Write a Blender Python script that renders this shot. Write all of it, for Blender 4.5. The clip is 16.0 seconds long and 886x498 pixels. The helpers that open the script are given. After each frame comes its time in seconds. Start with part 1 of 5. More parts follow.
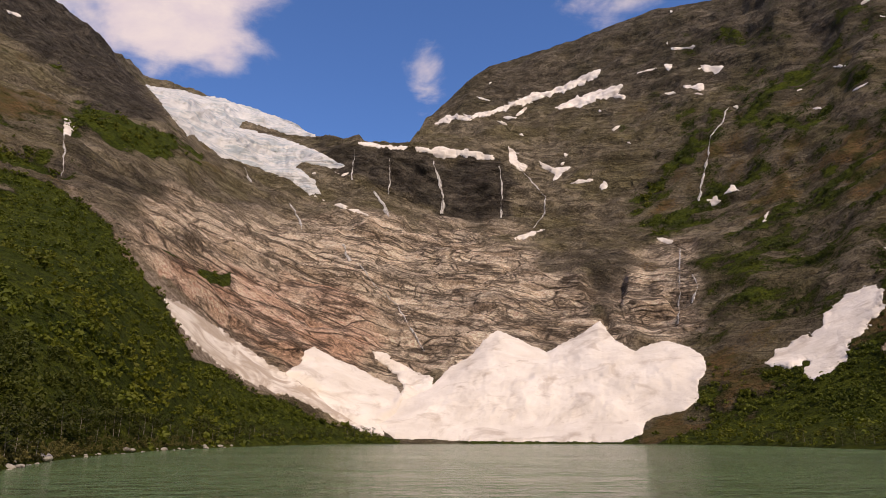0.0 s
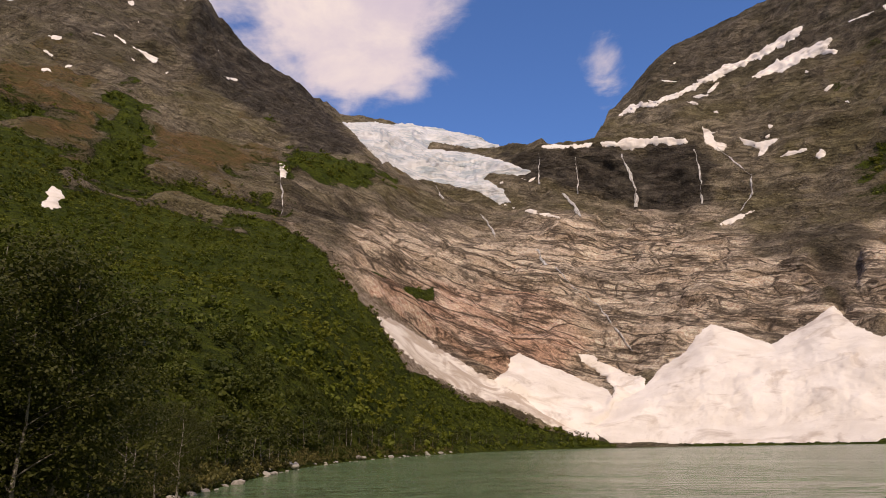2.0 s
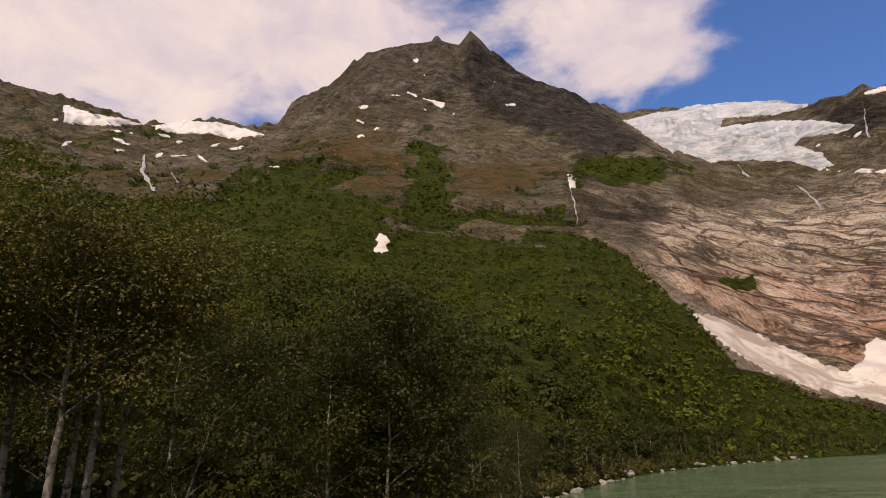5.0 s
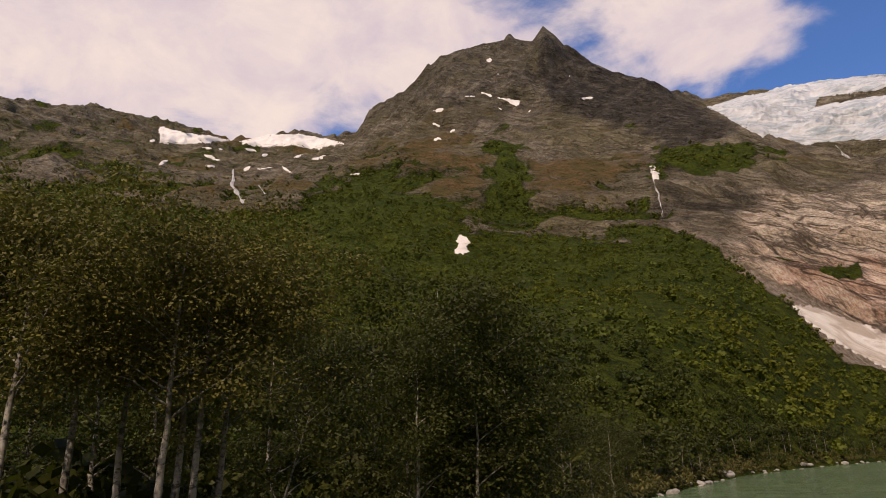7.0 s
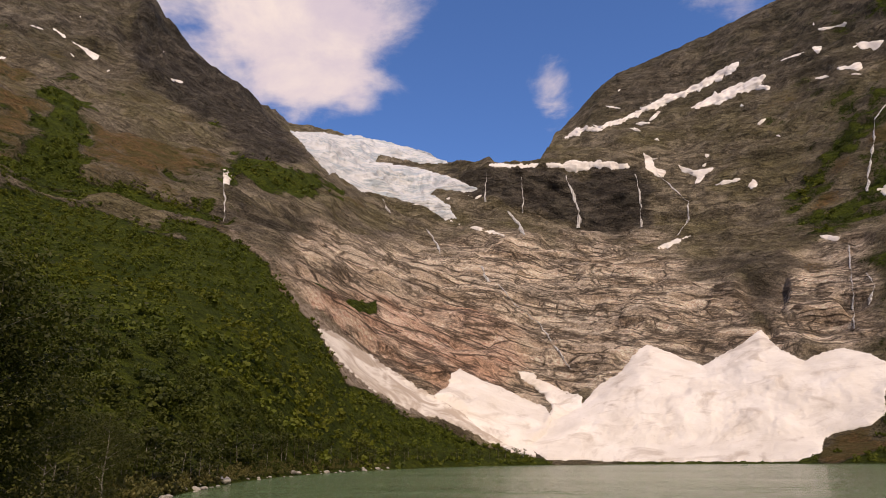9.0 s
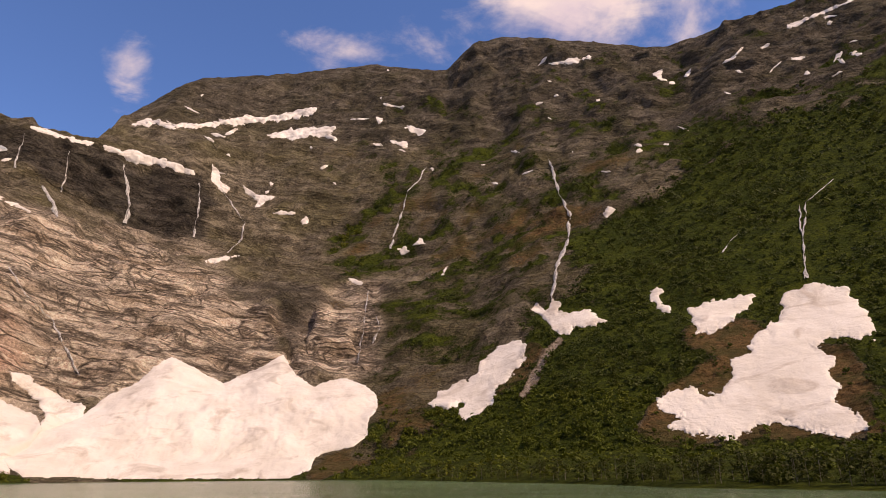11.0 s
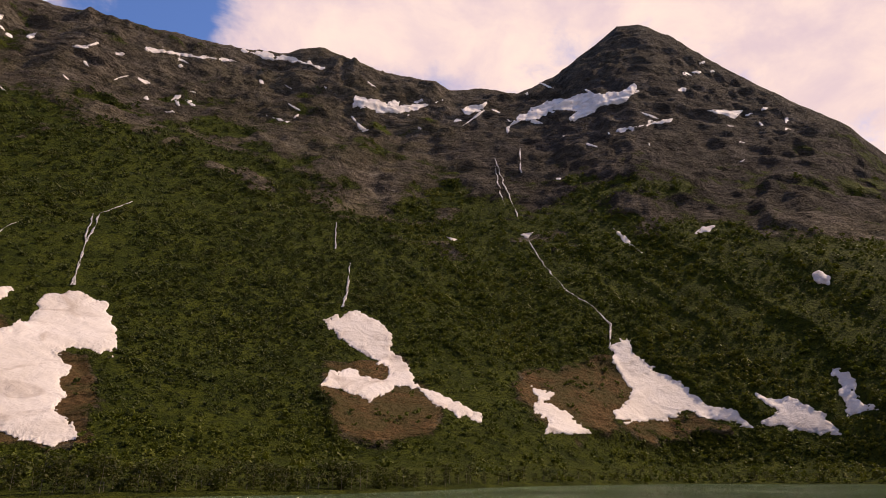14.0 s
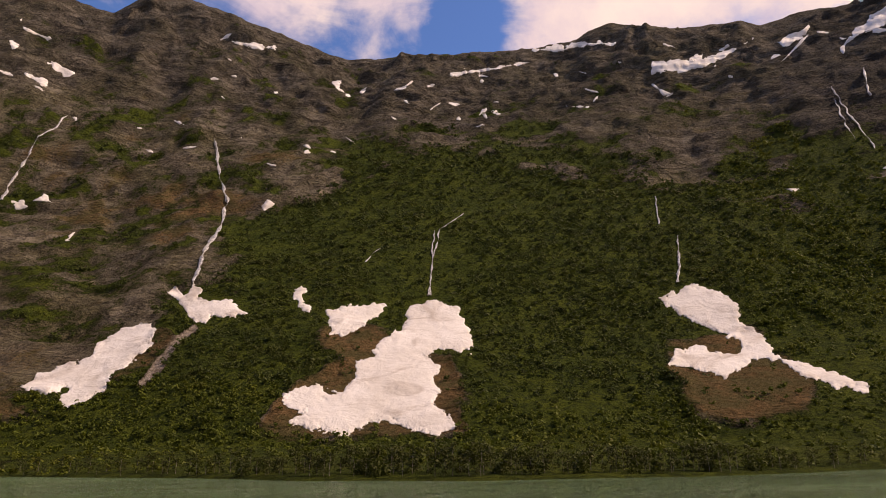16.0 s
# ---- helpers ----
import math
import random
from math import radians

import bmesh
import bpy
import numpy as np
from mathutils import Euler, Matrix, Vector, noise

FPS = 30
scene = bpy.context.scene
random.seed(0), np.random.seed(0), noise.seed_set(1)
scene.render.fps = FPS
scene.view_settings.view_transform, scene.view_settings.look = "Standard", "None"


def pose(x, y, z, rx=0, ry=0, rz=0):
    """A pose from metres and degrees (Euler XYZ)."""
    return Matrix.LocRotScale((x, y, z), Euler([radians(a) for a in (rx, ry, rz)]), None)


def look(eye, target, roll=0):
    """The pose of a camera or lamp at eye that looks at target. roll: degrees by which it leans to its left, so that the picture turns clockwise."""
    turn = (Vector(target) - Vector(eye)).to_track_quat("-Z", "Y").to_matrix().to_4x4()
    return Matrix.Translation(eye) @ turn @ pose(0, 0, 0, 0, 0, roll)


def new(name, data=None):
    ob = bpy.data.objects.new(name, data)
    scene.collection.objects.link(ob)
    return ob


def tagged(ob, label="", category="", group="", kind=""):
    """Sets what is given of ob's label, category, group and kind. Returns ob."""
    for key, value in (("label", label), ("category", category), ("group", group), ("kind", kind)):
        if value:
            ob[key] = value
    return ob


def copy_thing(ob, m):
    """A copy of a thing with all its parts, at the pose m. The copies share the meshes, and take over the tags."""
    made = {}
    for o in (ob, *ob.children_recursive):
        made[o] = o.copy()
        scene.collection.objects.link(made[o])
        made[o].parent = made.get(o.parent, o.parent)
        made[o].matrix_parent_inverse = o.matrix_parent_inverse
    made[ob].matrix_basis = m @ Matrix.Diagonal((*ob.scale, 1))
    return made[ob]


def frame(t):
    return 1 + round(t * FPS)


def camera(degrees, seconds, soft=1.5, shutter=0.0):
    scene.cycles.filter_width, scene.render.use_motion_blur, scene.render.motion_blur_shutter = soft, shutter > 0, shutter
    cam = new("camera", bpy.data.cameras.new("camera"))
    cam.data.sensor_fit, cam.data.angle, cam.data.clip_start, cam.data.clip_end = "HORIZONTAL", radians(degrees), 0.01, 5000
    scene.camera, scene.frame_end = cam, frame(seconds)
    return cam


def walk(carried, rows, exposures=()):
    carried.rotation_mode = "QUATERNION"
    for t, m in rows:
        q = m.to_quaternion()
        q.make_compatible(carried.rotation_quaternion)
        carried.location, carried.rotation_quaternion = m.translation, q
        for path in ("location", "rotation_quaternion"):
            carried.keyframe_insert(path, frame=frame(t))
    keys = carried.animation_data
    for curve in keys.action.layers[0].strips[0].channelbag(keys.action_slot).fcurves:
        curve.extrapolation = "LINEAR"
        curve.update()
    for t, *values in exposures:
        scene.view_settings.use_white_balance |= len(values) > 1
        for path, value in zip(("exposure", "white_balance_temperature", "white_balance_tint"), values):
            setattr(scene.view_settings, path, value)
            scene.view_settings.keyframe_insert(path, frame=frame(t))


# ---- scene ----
cam = camera(67.3, 16.0, soft=0.6)
EYE = 2.2
# seconds, tilt, roll, turn
ROWS = [
    (0.0, 105.93, 0.02, 0.24), (0.5, 106.05, 0.24, 4.50), (1.0, 106.17, 0.48, 8.88), (1.5, 106.30, 0.78, 13.36),
    (2.0, 106.50, 1.06, 17.83), (2.5, 106.71, 1.31, 22.29), (3.0, 106.91, 1.61, 26.78), (3.5, 107.15, 1.86, 31.28),
    (4.0, 107.38, 1.95, 35.77), (4.5, 107.64, 2.05, 40.26), (5.0, 107.89, 2.13, 44.70), (5.2, 107.99, 2.17, 46.50),
    (6.0, 108.18, 2.22, 53.7), (6.4, 108.22, 2.22, 57.0), (6.6, 108.22, 2.20, 58.0), (6.8, 108.21, 2.18, 55.7), (7.0, 108.20, 2.14, 52.0),
    (7.3, 108.16, 2.02, 46.10), (7.5, 108.09, 1.88, 42.05), (8.0, 107.90, 1.48, 32.17), (8.5, 107.74, 1.00, 22.38),
    (9.0, 107.68, 0.52, 12.70), (9.2, 107.71, 0.38, 8.80), (10.2, 108.25, 0.40, -10.85), (11.3, 108.71, 0.46, -32.40),
    (11.5, 108.76, 0.44, -36.25), (12.0, 108.82, 0.36, -46.35), (12.5, 108.87, 0.23, -56.39), (13.0, 108.90, 0.14, -66.43),
    (13.5, 108.97, 0.02, -76.53), (14.0, 109.04, -0.02, -86.29), (14.15, 109.02, 0.05, -88.3), (14.5, 108.81, 0.24, -82.44), (15.0, 108.40, 0.32, -74.21),
    (15.5, 108.05, 0.44, -65.81), (16.0, 107.85, 0.64, -57.32),
]
walk(cam, [(t, pose(0, 0, EYE, tilt, lean, turn)) for t, tilt, lean, turn in ROWS], [(0.0, 0.10, 8000, 18), (4.0, 0.10, 8000, 18), (5.0, 0.04, 8000, 18), (7.5, 0.04, 8000, 18), (9.2, 0.12, 8000, 18), (11.3, 0.22, 8900, 25), (16.0, 0.22, 8900, 25)])

# ---- daylight ----
SUN_AZ, SUN_EL = -151.0, 48.0      # azimuth to the left of the first view, height


def heading(az):
    """Unit vector on the map, az degrees to the left of the first view."""
    return Vector((-math.sin(radians(az)), math.cos(radians(az)), 0))


sun_to = heading(SUN_AZ) * math.cos(radians(SUN_EL)) + Vector((0, 0, math.sin(radians(SUN_EL))))
sun = new("sun", bpy.data.lights.new("sun", "SUN"))
sun.data.energy, sun.data.angle, sun.data.color = 3.15, radians(1.0), (1.0, 0.93, 0.82)
sun.matrix_world = look((0, 0, 3000), Vector((0, 0, 3000)) - sun_to)


class Nodes:
    """Short hand for building a node tree."""

    def __init__(self, tree):
        self.t = tree
        tree.nodes.clear()

    def add(self, kind, ins=None, **props):
        n = self.t.nodes.new(kind)
        for k, v in props.items():
            setattr(n, k, v)
        for k, v in (ins or {}).items():
            if isinstance(v, bpy.types.NodeSocket):
                self.t.links.new(v, n.inputs[k])
            else:
                n.inputs[k].default_value = v
        return n

    def mix(self, fac, a, b, blend="MIX"):
        n = self.t.nodes.new("ShaderNodeMix")
        n.data_type, n.blend_type = "RGBA", blend
        for i, v in ((0, fac), (6, a), (7, b)):
            if isinstance(v, bpy.types.NodeSocket):
                self.t.links.new(v, n.inputs[i])
            else:
                n.inputs[i].default_value = v if i == 0 else (*v, 1)
        return n.outputs[2]

    def math(self, op, a, b=0.0, c=0.0, clamp=False):
        n = self.t.nodes.new("ShaderNodeMath")
        n.operation, n.use_clamp = op, clamp
        for i, v in enumerate((a, b, c)):
            if isinstance(v, bpy.types.NodeSocket):
                self.t.links.new(v, n.inputs[i])
            else:
                n.inputs[i].default_value = v
        return n.outputs[0]

    def step(self, x, lo, hi):
        n = self.add("ShaderNodeMapRange", {0: x, 1: lo, 2: hi}, interpolation_type="SMOOTHSTEP")
        return n.outputs[0]

    def noise(self, vec, scale, detail=5.0, rough=0.55, warp=0.0):
        return self.add("ShaderNodeTexNoise", {"Vector": vec, "Scale": scale, "Detail": detail, "Roughness": rough, "Distortion": warp}).outputs[0]

    def stretch(self, vec, x, y, z, rz=0.0, rx=0.0, ry=0.0):
        """Turns, then scales."""
        if rx or ry or rz:
            vec = self.add("ShaderNodeMapping", {"Vector": vec, "Rotation": (radians(rx), radians(ry), radians(rz))}).outputs[0]
        return self.add("ShaderNodeMapping", {"Vector": vec, "Scale": (x, y, z)}).outputs[0]

    def bump(self, height, strength, dist, normal=None):
        ins = {"Height": height, "Strength": strength, "Distance": dist}
        if normal is not None:
            ins["Normal"] = normal
        return self.add("ShaderNodeBump", ins).outputs[0]


world = bpy.data.worlds.new("sky")
scene.world = world
world.use_nodes = True
W = Nodes(world.node_tree)
sky = W.add("ShaderNodeTexSky", sky_type="NISHITA", sun_disc=False, sun_elevation=radians(SUN_EL), sun_rotation=radians(-SUN_AZ), air_density=1.0, dust_density=0.3, ozone_density=4.0)
way = W.add("ShaderNodeTexCoord").outputs["Generated"]
sep = W.add("ShaderNodeSeparateXYZ", {0: way})
# azimuth to the left of the first view and height, in radians
az_n = W.math("ARCTAN2", W.math("MULTIPLY", sep.outputs[0], -1.0), sep.outputs[1])
el_n = W.math("ARCSINE", sep.outputs[2])


def lobe(az, el, wa, we):
    """A soft bump of the cloud cover round one direction."""
    a = W.math("DIVIDE", W.math("SUBTRACT", az_n, radians(az)), radians(wa))
    e = W.math("DIVIDE", W.math("SUBTRACT", el_n, radians(el)), radians(we))
    d = W.math("ADD", W.math("MULTIPLY", a, a), W.math("MULTIPLY", e, e))
    return W.math("POWER", 2.718, W.math("MULTIPLY", d, -1.0))


flat = W.stretch(way, 1.0, 1.0, 1.5)
puff = W.noise(flat, 5.0, 8.0, 0.58, 0.25)
wisp = W.noise(W.stretch(way, 1.0, 1.0, 2.2, rz=20), 9.0, 7.0, 0.6, 0.6)
cover = W.math("ADD", W.math("MULTIPLY", lobe(56, 36, 24, 9), 0.55), W.math("MULTIPLY", lobe(24.5, 34.5, 9.5, 8), 0.52))
cover = W.math("ADD", cover, W.math("MULTIPLY", lobe(88, 35, 22, 16), 0.5))
cover = W.math("ADD", cover, W.math("MULTIPLY", lobe(-108, 40, 34, 14), 0.55))
cover = W.math("ADD", cover, W.math("MULTIPLY", lobe(-44, 40, 16, 7), 0.50))
cover = W.math("ADD", cover, W.math("MULTIPLY", lobe(-78, 40, 16, 7), 0.45))
cover = W.math("ADD", cover, W.math("MULTIPLY", lobe(2.0, 30.6, 2.8, 3.0), 0.40))
cover = W.math("ADD", cover, W.math("MULTIPLY", lobe(-13, 35, 6, 2.2), 0.24))
cover = W.math("SUBTRACT", cover, W.math("MULTIPLY", lobe(-60, 36, 4.5, 4), 0.45))
cover = W.math("SUBTRACT", cover, W.math("MULTIPLY", lobe(10, 31, 9, 8), 0.16))
# unseen clouds added behind the camera to make the sky's fill less blue
cover = W.math("ADD", cover, W.math("MULTIPLY", W.step(W.math("MULTIPLY", sep.outputs[1], -1.0), 0.15, 0.6), 0.30))
mask = W.step(W.math("ADD", W.math("ADD", cover, W.math("MULTIPLY", puff, 0.9)), W.math("MULTIPLY", wisp, 0.35)), 0.78, 1.08)
shade = W.step(W.noise(flat, 7.0, 7.0, 0.6, 0.3), 0.25, 0.75)
cloud = W.mix(shade, (0.62, 0.60, 0.78), (0.88, 0.84, 0.87))
deep = W.mix(1.0, sky.outputs[0], (0.50, 0.84, 1.30), "MULTIPLY")
blue = W.add("ShaderNodeBackground", {0: deep, 1: 0.13})
white = W.add("ShaderNodeBackground", {0: cloud, 1: 0.9})
W.add("ShaderNodeOutputWorld", {0: W.add("ShaderNodeMixShader", {0: mask, 1: blue.outputs[0], 2: white.outputs[0]}).outputs[0]})

# ---- materials ----


def material(name):
    m = bpy.data.materials.new(name)
    m.use_nodes = True
    return m, Nodes(m.node_tree)


def finish(n, color, rough=0.9, normal=None, spec=0.3, **more):
    ins = {"Base Color": color if isinstance(color, bpy.types.NodeSocket) else (*color, 1), "Roughness": rough, "Specular IOR Level": spec}
    if normal is not None:
        ins["Normal"] = normal
    b = n.add("ShaderNodeBsdfPrincipled", {**ins, **more})
    n.add("ShaderNodeOutputMaterial", {0: b.outputs[0]})
    return b


def terrain_material():
    m, n = material("mountain_ground")
    at = n.add("ShaderNodeTexCoord").outputs["Object"]
    zone = n.add("ShaderNodeSeparateColor", {0: n.add("ShaderNodeAttribute", attribute_name="zone").outputs[0]})
    veg, slab, earth = zone.outputs
    zone2 = n.add("ShaderNodeSeparateColor", {0: n.add("ShaderNodeAttribute", attribute_name="zone2").outputs[0]})
    dark, pink, gully = zone2.outputs
    big = n.noise(at, 0.012, 5, 0.6)
    mid = n.noise(at, 0.06, 6, 0.65, 0.3)
    fine = n.noise(at, 0.45, 6, 0.7)
    grain = n.noise(at, 1.3, 4, 0.75)
    bent = n.add("ShaderNodeVectorMath", {0: at, 1: n.add("ShaderNodeVectorMath", {0: n.add("ShaderNodeTexNoise", {"Vector": at, "Scale": 0.02, "Detail": 4.0}).outputs[1], 1: (8.0, 8.0, 8.0)}, operation="MULTIPLY").outputs[0]}, operation="ADD").outputs[0]
    # beds dip to the east; joints cut them into blocks
    dip = dict(ry=-17, rx=4)
    beds = n.noise(n.stretch(bent, 0.014, 0.014, 0.11, **dip), 1.0, 8, 0.62, 0.4)
    coarse = n.stretch(bent, 0.020, 0.020, 0.066, **dip)
    small = n.stretch(bent, 0.045, 0.045, 0.17, **dip)
    e1 = n.add("ShaderNodeTexVoronoi", {"Vector": coarse, "Scale": 1.0}, feature="DISTANCE_TO_EDGE").outputs[0]
    c1 = n.add("ShaderNodeSeparateColor", {0: n.add("ShaderNodeTexVoronoi", {"Vector": coarse, "Scale": 1.0}, feature="F1").outputs["Color"]}).outputs[0]
    e2 = n.add("ShaderNodeTexVoronoi", {"Vector": small, "Scale": 1.0}, feature="DISTANCE_TO_EDGE").outputs[0]
    c2 = n.add("ShaderNodeSeparateColor", {0: n.add("ShaderNodeTexVoronoi", {"Vector": small, "Scale": 1.0}, feature="F1").outputs["Color"]}).outputs[0]
    streak = n.noise(n.stretch(at, 0.14, 0.14, 0.012), 1.0, 6, 0.6, 0.2)
    block = n.math("ADD", n.math("MULTIPLY", c1, 0.5), n.math("MULTIPLY", c2, 0.5))

    def seam(x, width):
        """Thin broken lines where a noise crosses its middle."""
        return n.math("SUBTRACT", 1.0, n.step(n.math("ABSOLUTE", n.math("SUBTRACT", x, 0.5)), 0.0, width))

    flatlying = seam(n.noise(n.stretch(bent, 0.008, 0.008, 0.055, **dip), 1.0, 5, 0.55, 0.3), 0.040)
    thinbeds = seam(n.noise(n.stretch(bent, 0.020, 0.020, 0.15, **dip), 1.0, 4, 0.55, 0.3), 0.035)
    upright = seam(n.noise(n.stretch(bent, 0.040, 0.040, 0.016, ry=24), 1.0, 4, 0.5, 0.4), 0.036)
    broken = n.step(n.noise(at, 0.035, 4, 0.6), 0.42, 0.58)
    joint = n.math("MAXIMUM", flatlying, n.math("MULTIPLY", n.math("MAXIMUM", n.math("MULTIPLY", thinbeds, 0.8), upright), broken))
    cracks = n.math("MAXIMUM", n.math("MULTIPLY", n.math("MULTIPLY", n.math("SUBTRACT", 1.0, n.step(e1, 0.0, 0.045)), n.step(n.noise(at, 0.05, 4, 0.6), 0.44, 0.56)), 0.9), n.math("MULTIPLY", n.math("MULTIPLY", n.math("SUBTRACT", 1.0, n.step(e2, 0.0, 0.10)), broken), 0.75))
    joint = n.math("MAXIMUM", n.math("MULTIPLY", joint, 0.9), cracks)
    rock = n.mix(n.step(mid, 0.3, 0.7), (0.088, 0.072, 0.047), (0.265, 0.215, 0.150))
    rock = n.mix(n.math("MULTIPLY", n.step(beds, 0.46, 0.62), 0.3), rock, (0.29, 0.245, 0.185))
    rock = n.mix(n.math("MULTIPLY", n.step(big, 0.42, 0.62), 0.65), rock, (0.125, 0.106, 0.050))
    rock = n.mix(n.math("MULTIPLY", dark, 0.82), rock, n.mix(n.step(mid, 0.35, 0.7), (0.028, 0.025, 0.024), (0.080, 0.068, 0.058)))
    clean = n.mix(n.step(block, 0.25, 0.75), (0.36, 0.265, 0.185), (0.72, 0.57, 0.43))
    clean = n.mix(n.math("MULTIPLY", n.step(beds, 0.40, 0.64), 0.55), clean, (0.66, 0.54, 0.42))
    clean = n.mix(n.math("MULTIPLY", n.step(big, 0.44, 0.68), 0.5), clean, (0.42, 0.345, 0.27))
    clean = n.mix(n.math("MULTIPLY", pink, 0.75), clean, n.mix(n.step(block, 0.25, 0.75), (0.52, 0.30, 0.205), (0.74, 0.50, 0.38)))
    rock = n.mix(slab, rock, clean)
    rock = n.mix(n.math("MULTIPLY", joint, n.math("ADD", n.math("MULTIPLY", slab, 0.50), 0.42)), rock, (0.036, 0.027, 0.021))
    rock = n.mix(n.math("MULTIPLY", n.step(streak, 0.58, 0.72), n.math("SUBTRACT", 0.5, n.math("MULTIPLY", slab, 0.28))), rock, (0.055, 0.048, 0.045))
    rock = n.mix(0.75, rock, n.mix(n.step(fine, 0.3, 0.7), (0.22, 0.22, 0.22), (0.80, 0.80, 0.80)), "OVERLAY")
    rock = n.mix(0.7, rock, n.mix(n.step(grain, 0.3, 0.7), (0.25, 0.25, 0.25), (0.78, 0.78, 0.78)), "OVERLAY")
    soil = n.mix(n.step(fine, 0.35, 0.65), (0.075, 0.045, 0.018), (0.200, 0.120, 0.055))
    soil = n.mix(n.math("MULTIPLY", n.step(mid, 0.38, 0.60), 0.75), soil, (0.080, 0.072, 0.028))
    soil = n.mix(n.math("MULTIPLY", gully, 0.85), soil, n.mix(n.step(fine, 0.35, 0.65), (0.20, 0.15, 0.115), (0.46, 0.38, 0.31)))
    green = n.mix(n.step(mid, 0.3, 0.7), (0.030, 0.044, 0.006), (0.075, 0.090, 0.012))
    green = n.mix(n.math("MULTIPLY", n.step(fine, 0.45, 0.6), 0.7), green, (0.012, 0.020, 0.005))
    green = n.mix(n.math("MULTIPLY", n.step(grain, 0.5, 0.65), 0.35), green, (0.075, 0.080, 0.015))
    tex = n.math("ADD", n.math("MULTIPLY", n.math("SUBTRACT", mid, 0.5), 1.1), n.math("MULTIPLY", n.math("SUBTRACT", fine, 0.5), 0.9))
    col = n.mix(n.step(n.math("ADD", earth, n.math("MULTIPLY", tex, 0.8)), 0.38, 0.62), rock, soil)
    vegm = n.step(n.math("ADD", veg, tex), 0.42, 0.60)
    col = n.mix(vegm, col, green)
    bare = n.math("SUBTRACT", 1.0, n.math("MULTIPLY", n.math("MAXIMUM", vegm, earth), 0.85))
    height = n.math("ADD", n.math("MULTIPLY", beds, n.math("ADD", n.math("MULTIPLY", slab, 0.5), 0.6)), n.math("MULTIPLY", n.math("SUBTRACT", n.math("MULTIPLY", block, 0.5), n.math("MULTIPLY", joint, 0.55)), bare))
    nor = n.bump(height, 1.0, 8.0)
    nor = n.bump(n.noise(at, 0.22, 8, 0.7), 1.0, 3.6, nor)
    nor = n.bump(fine, 0.8, 0.9, nor)
    nor = n.bump(n.math("MULTIPLY", n.noise(at, 0.3, 4, 0.6), vegm), 0.8, 1.6, nor)
    finish(n, col, 0.95, nor, 0.06)
    return m


def snow_material(name="old_snow", dirt=0.0):
    m, n = material(name)
    at = n.add("ShaderNodeTexCoord").outputs["Object"]
    a = n.noise(at, 0.05, 6, 0.6, 0.4)
    b = n.noise(at, 0.35, 7, 0.65)
    grit = n.noise(n.stretch(at, 0.035, 0.035, 0.07, ry=12), 1.0, 8, 0.62, 1.2)
    col = n.mix(n.step(a, 0.3, 0.7), (0.66, 0.595, 0.525), (0.78, 0.72, 0.655))
    col = n.mix(n.math("MULTIPLY", n.step(grit, 0.52 - 0.14 * dirt, 0.72 - 0.14 * dirt), 0.75 + 0.2 * dirt), col, (0.42, 0.34, 0.275))
    col = n.mix(n.math("MULTIPLY", n.step(b, 0.60, 0.75), 0.35), col, (0.36, 0.29, 0.235))
    nor = n.bump(grit, 0.22, 2.5)
    nor = n.bump(n.noise(at, 0.09, 6, 0.6, 0.5), 0.5, 2.5, nor)
    nor = n.bump(b, 0.45, 0.6, nor)
    finish(n, col, 0.75, nor, 0.25)
    return m


def ice_material():
    m, n = material("glacier_ice")
    at = n.add("ShaderNodeTexCoord").outputs["Object"]
    a = n.noise(at, 0.03, 6, 0.65, 0.5)
    lines = n.noise(n.stretch(at, 0.02, 0.02, 0.12), 1.0, 7, 0.65, 0.6)
    col = n.mix(n.step(a, 0.3, 0.7), (0.58, 0.57, 0.55), (0.76, 0.74, 0.71))
    col = n.mix(n.math("MULTIPLY", n.step(lines, 0.46, 0.62), 0.8), col, (0.34, 0.40, 0.43))
    nor = n.bump(lines, 0.9, 8.0)
    nor = n.bump(n.noise(at, 0.15, 7, 0.7), 0.8, 3.0, nor)
    finish(n, col, 0.6, nor, 0.35)
    return m


def water_material():
    m, n = material("lake_water")
    at = n.add("ShaderNodeTexCoord").outputs["Object"]
    col = n.mix(n.step(n.noise(at, 0.02, 4), 0.35, 0.65), (0.085, 0.135, 0.062), (0.115, 0.19, 0.085))
    w1 = n.noise(n.stretch(at, 1.0, 1.8, 1.0), 0.75, 4, 0.6, 0.3)
    w2 = n.noise(n.stretch(at, 1.0, 1.5, 1.0, rz=25), 2.4, 4, 0.6, 0.3)
    swell = n.noise(n.stretch(at, 0.8, 1.4, 1.0, rz=-8), 0.34, 3, 0.55, 0.4)
    gust = n.step(n.noise(n.stretch(at, 0.5, 1.0, 1.0, rz=12), 0.025, 3), 0.36, 0.60)
    amount = n.math("ADD", n.math("MULTIPLY", gust, 0.75), 0.25)
    nor = n.bump(n.math("MULTIPLY", n.math("ADD", n.math("ADD", w1, n.math("MULTIPLY", w2, 0.30)), n.math("MULTIPLY", swell, 2.2)), amount), 1.0, 2.2)
    finish(n, col, 0.12, nor, 0.5, IOR=1.33)
    return m


def fall_material():
    m, n = material("falling_water")
    at = n.add("ShaderNodeTexCoord").outputs["Object"]
    s = n.noise(n.stretch(at, 0.8, 0.8, 0.06), 1.0, 6, 0.6)
    col = n.mix(n.step(s, 0.35, 0.65), (0.20, 0.18, 0.16), (0.62, 0.59, 0.55))
    finish(n, col, 0.5, n.bump(s, 0.6, 1.0), 0.3)
    return m


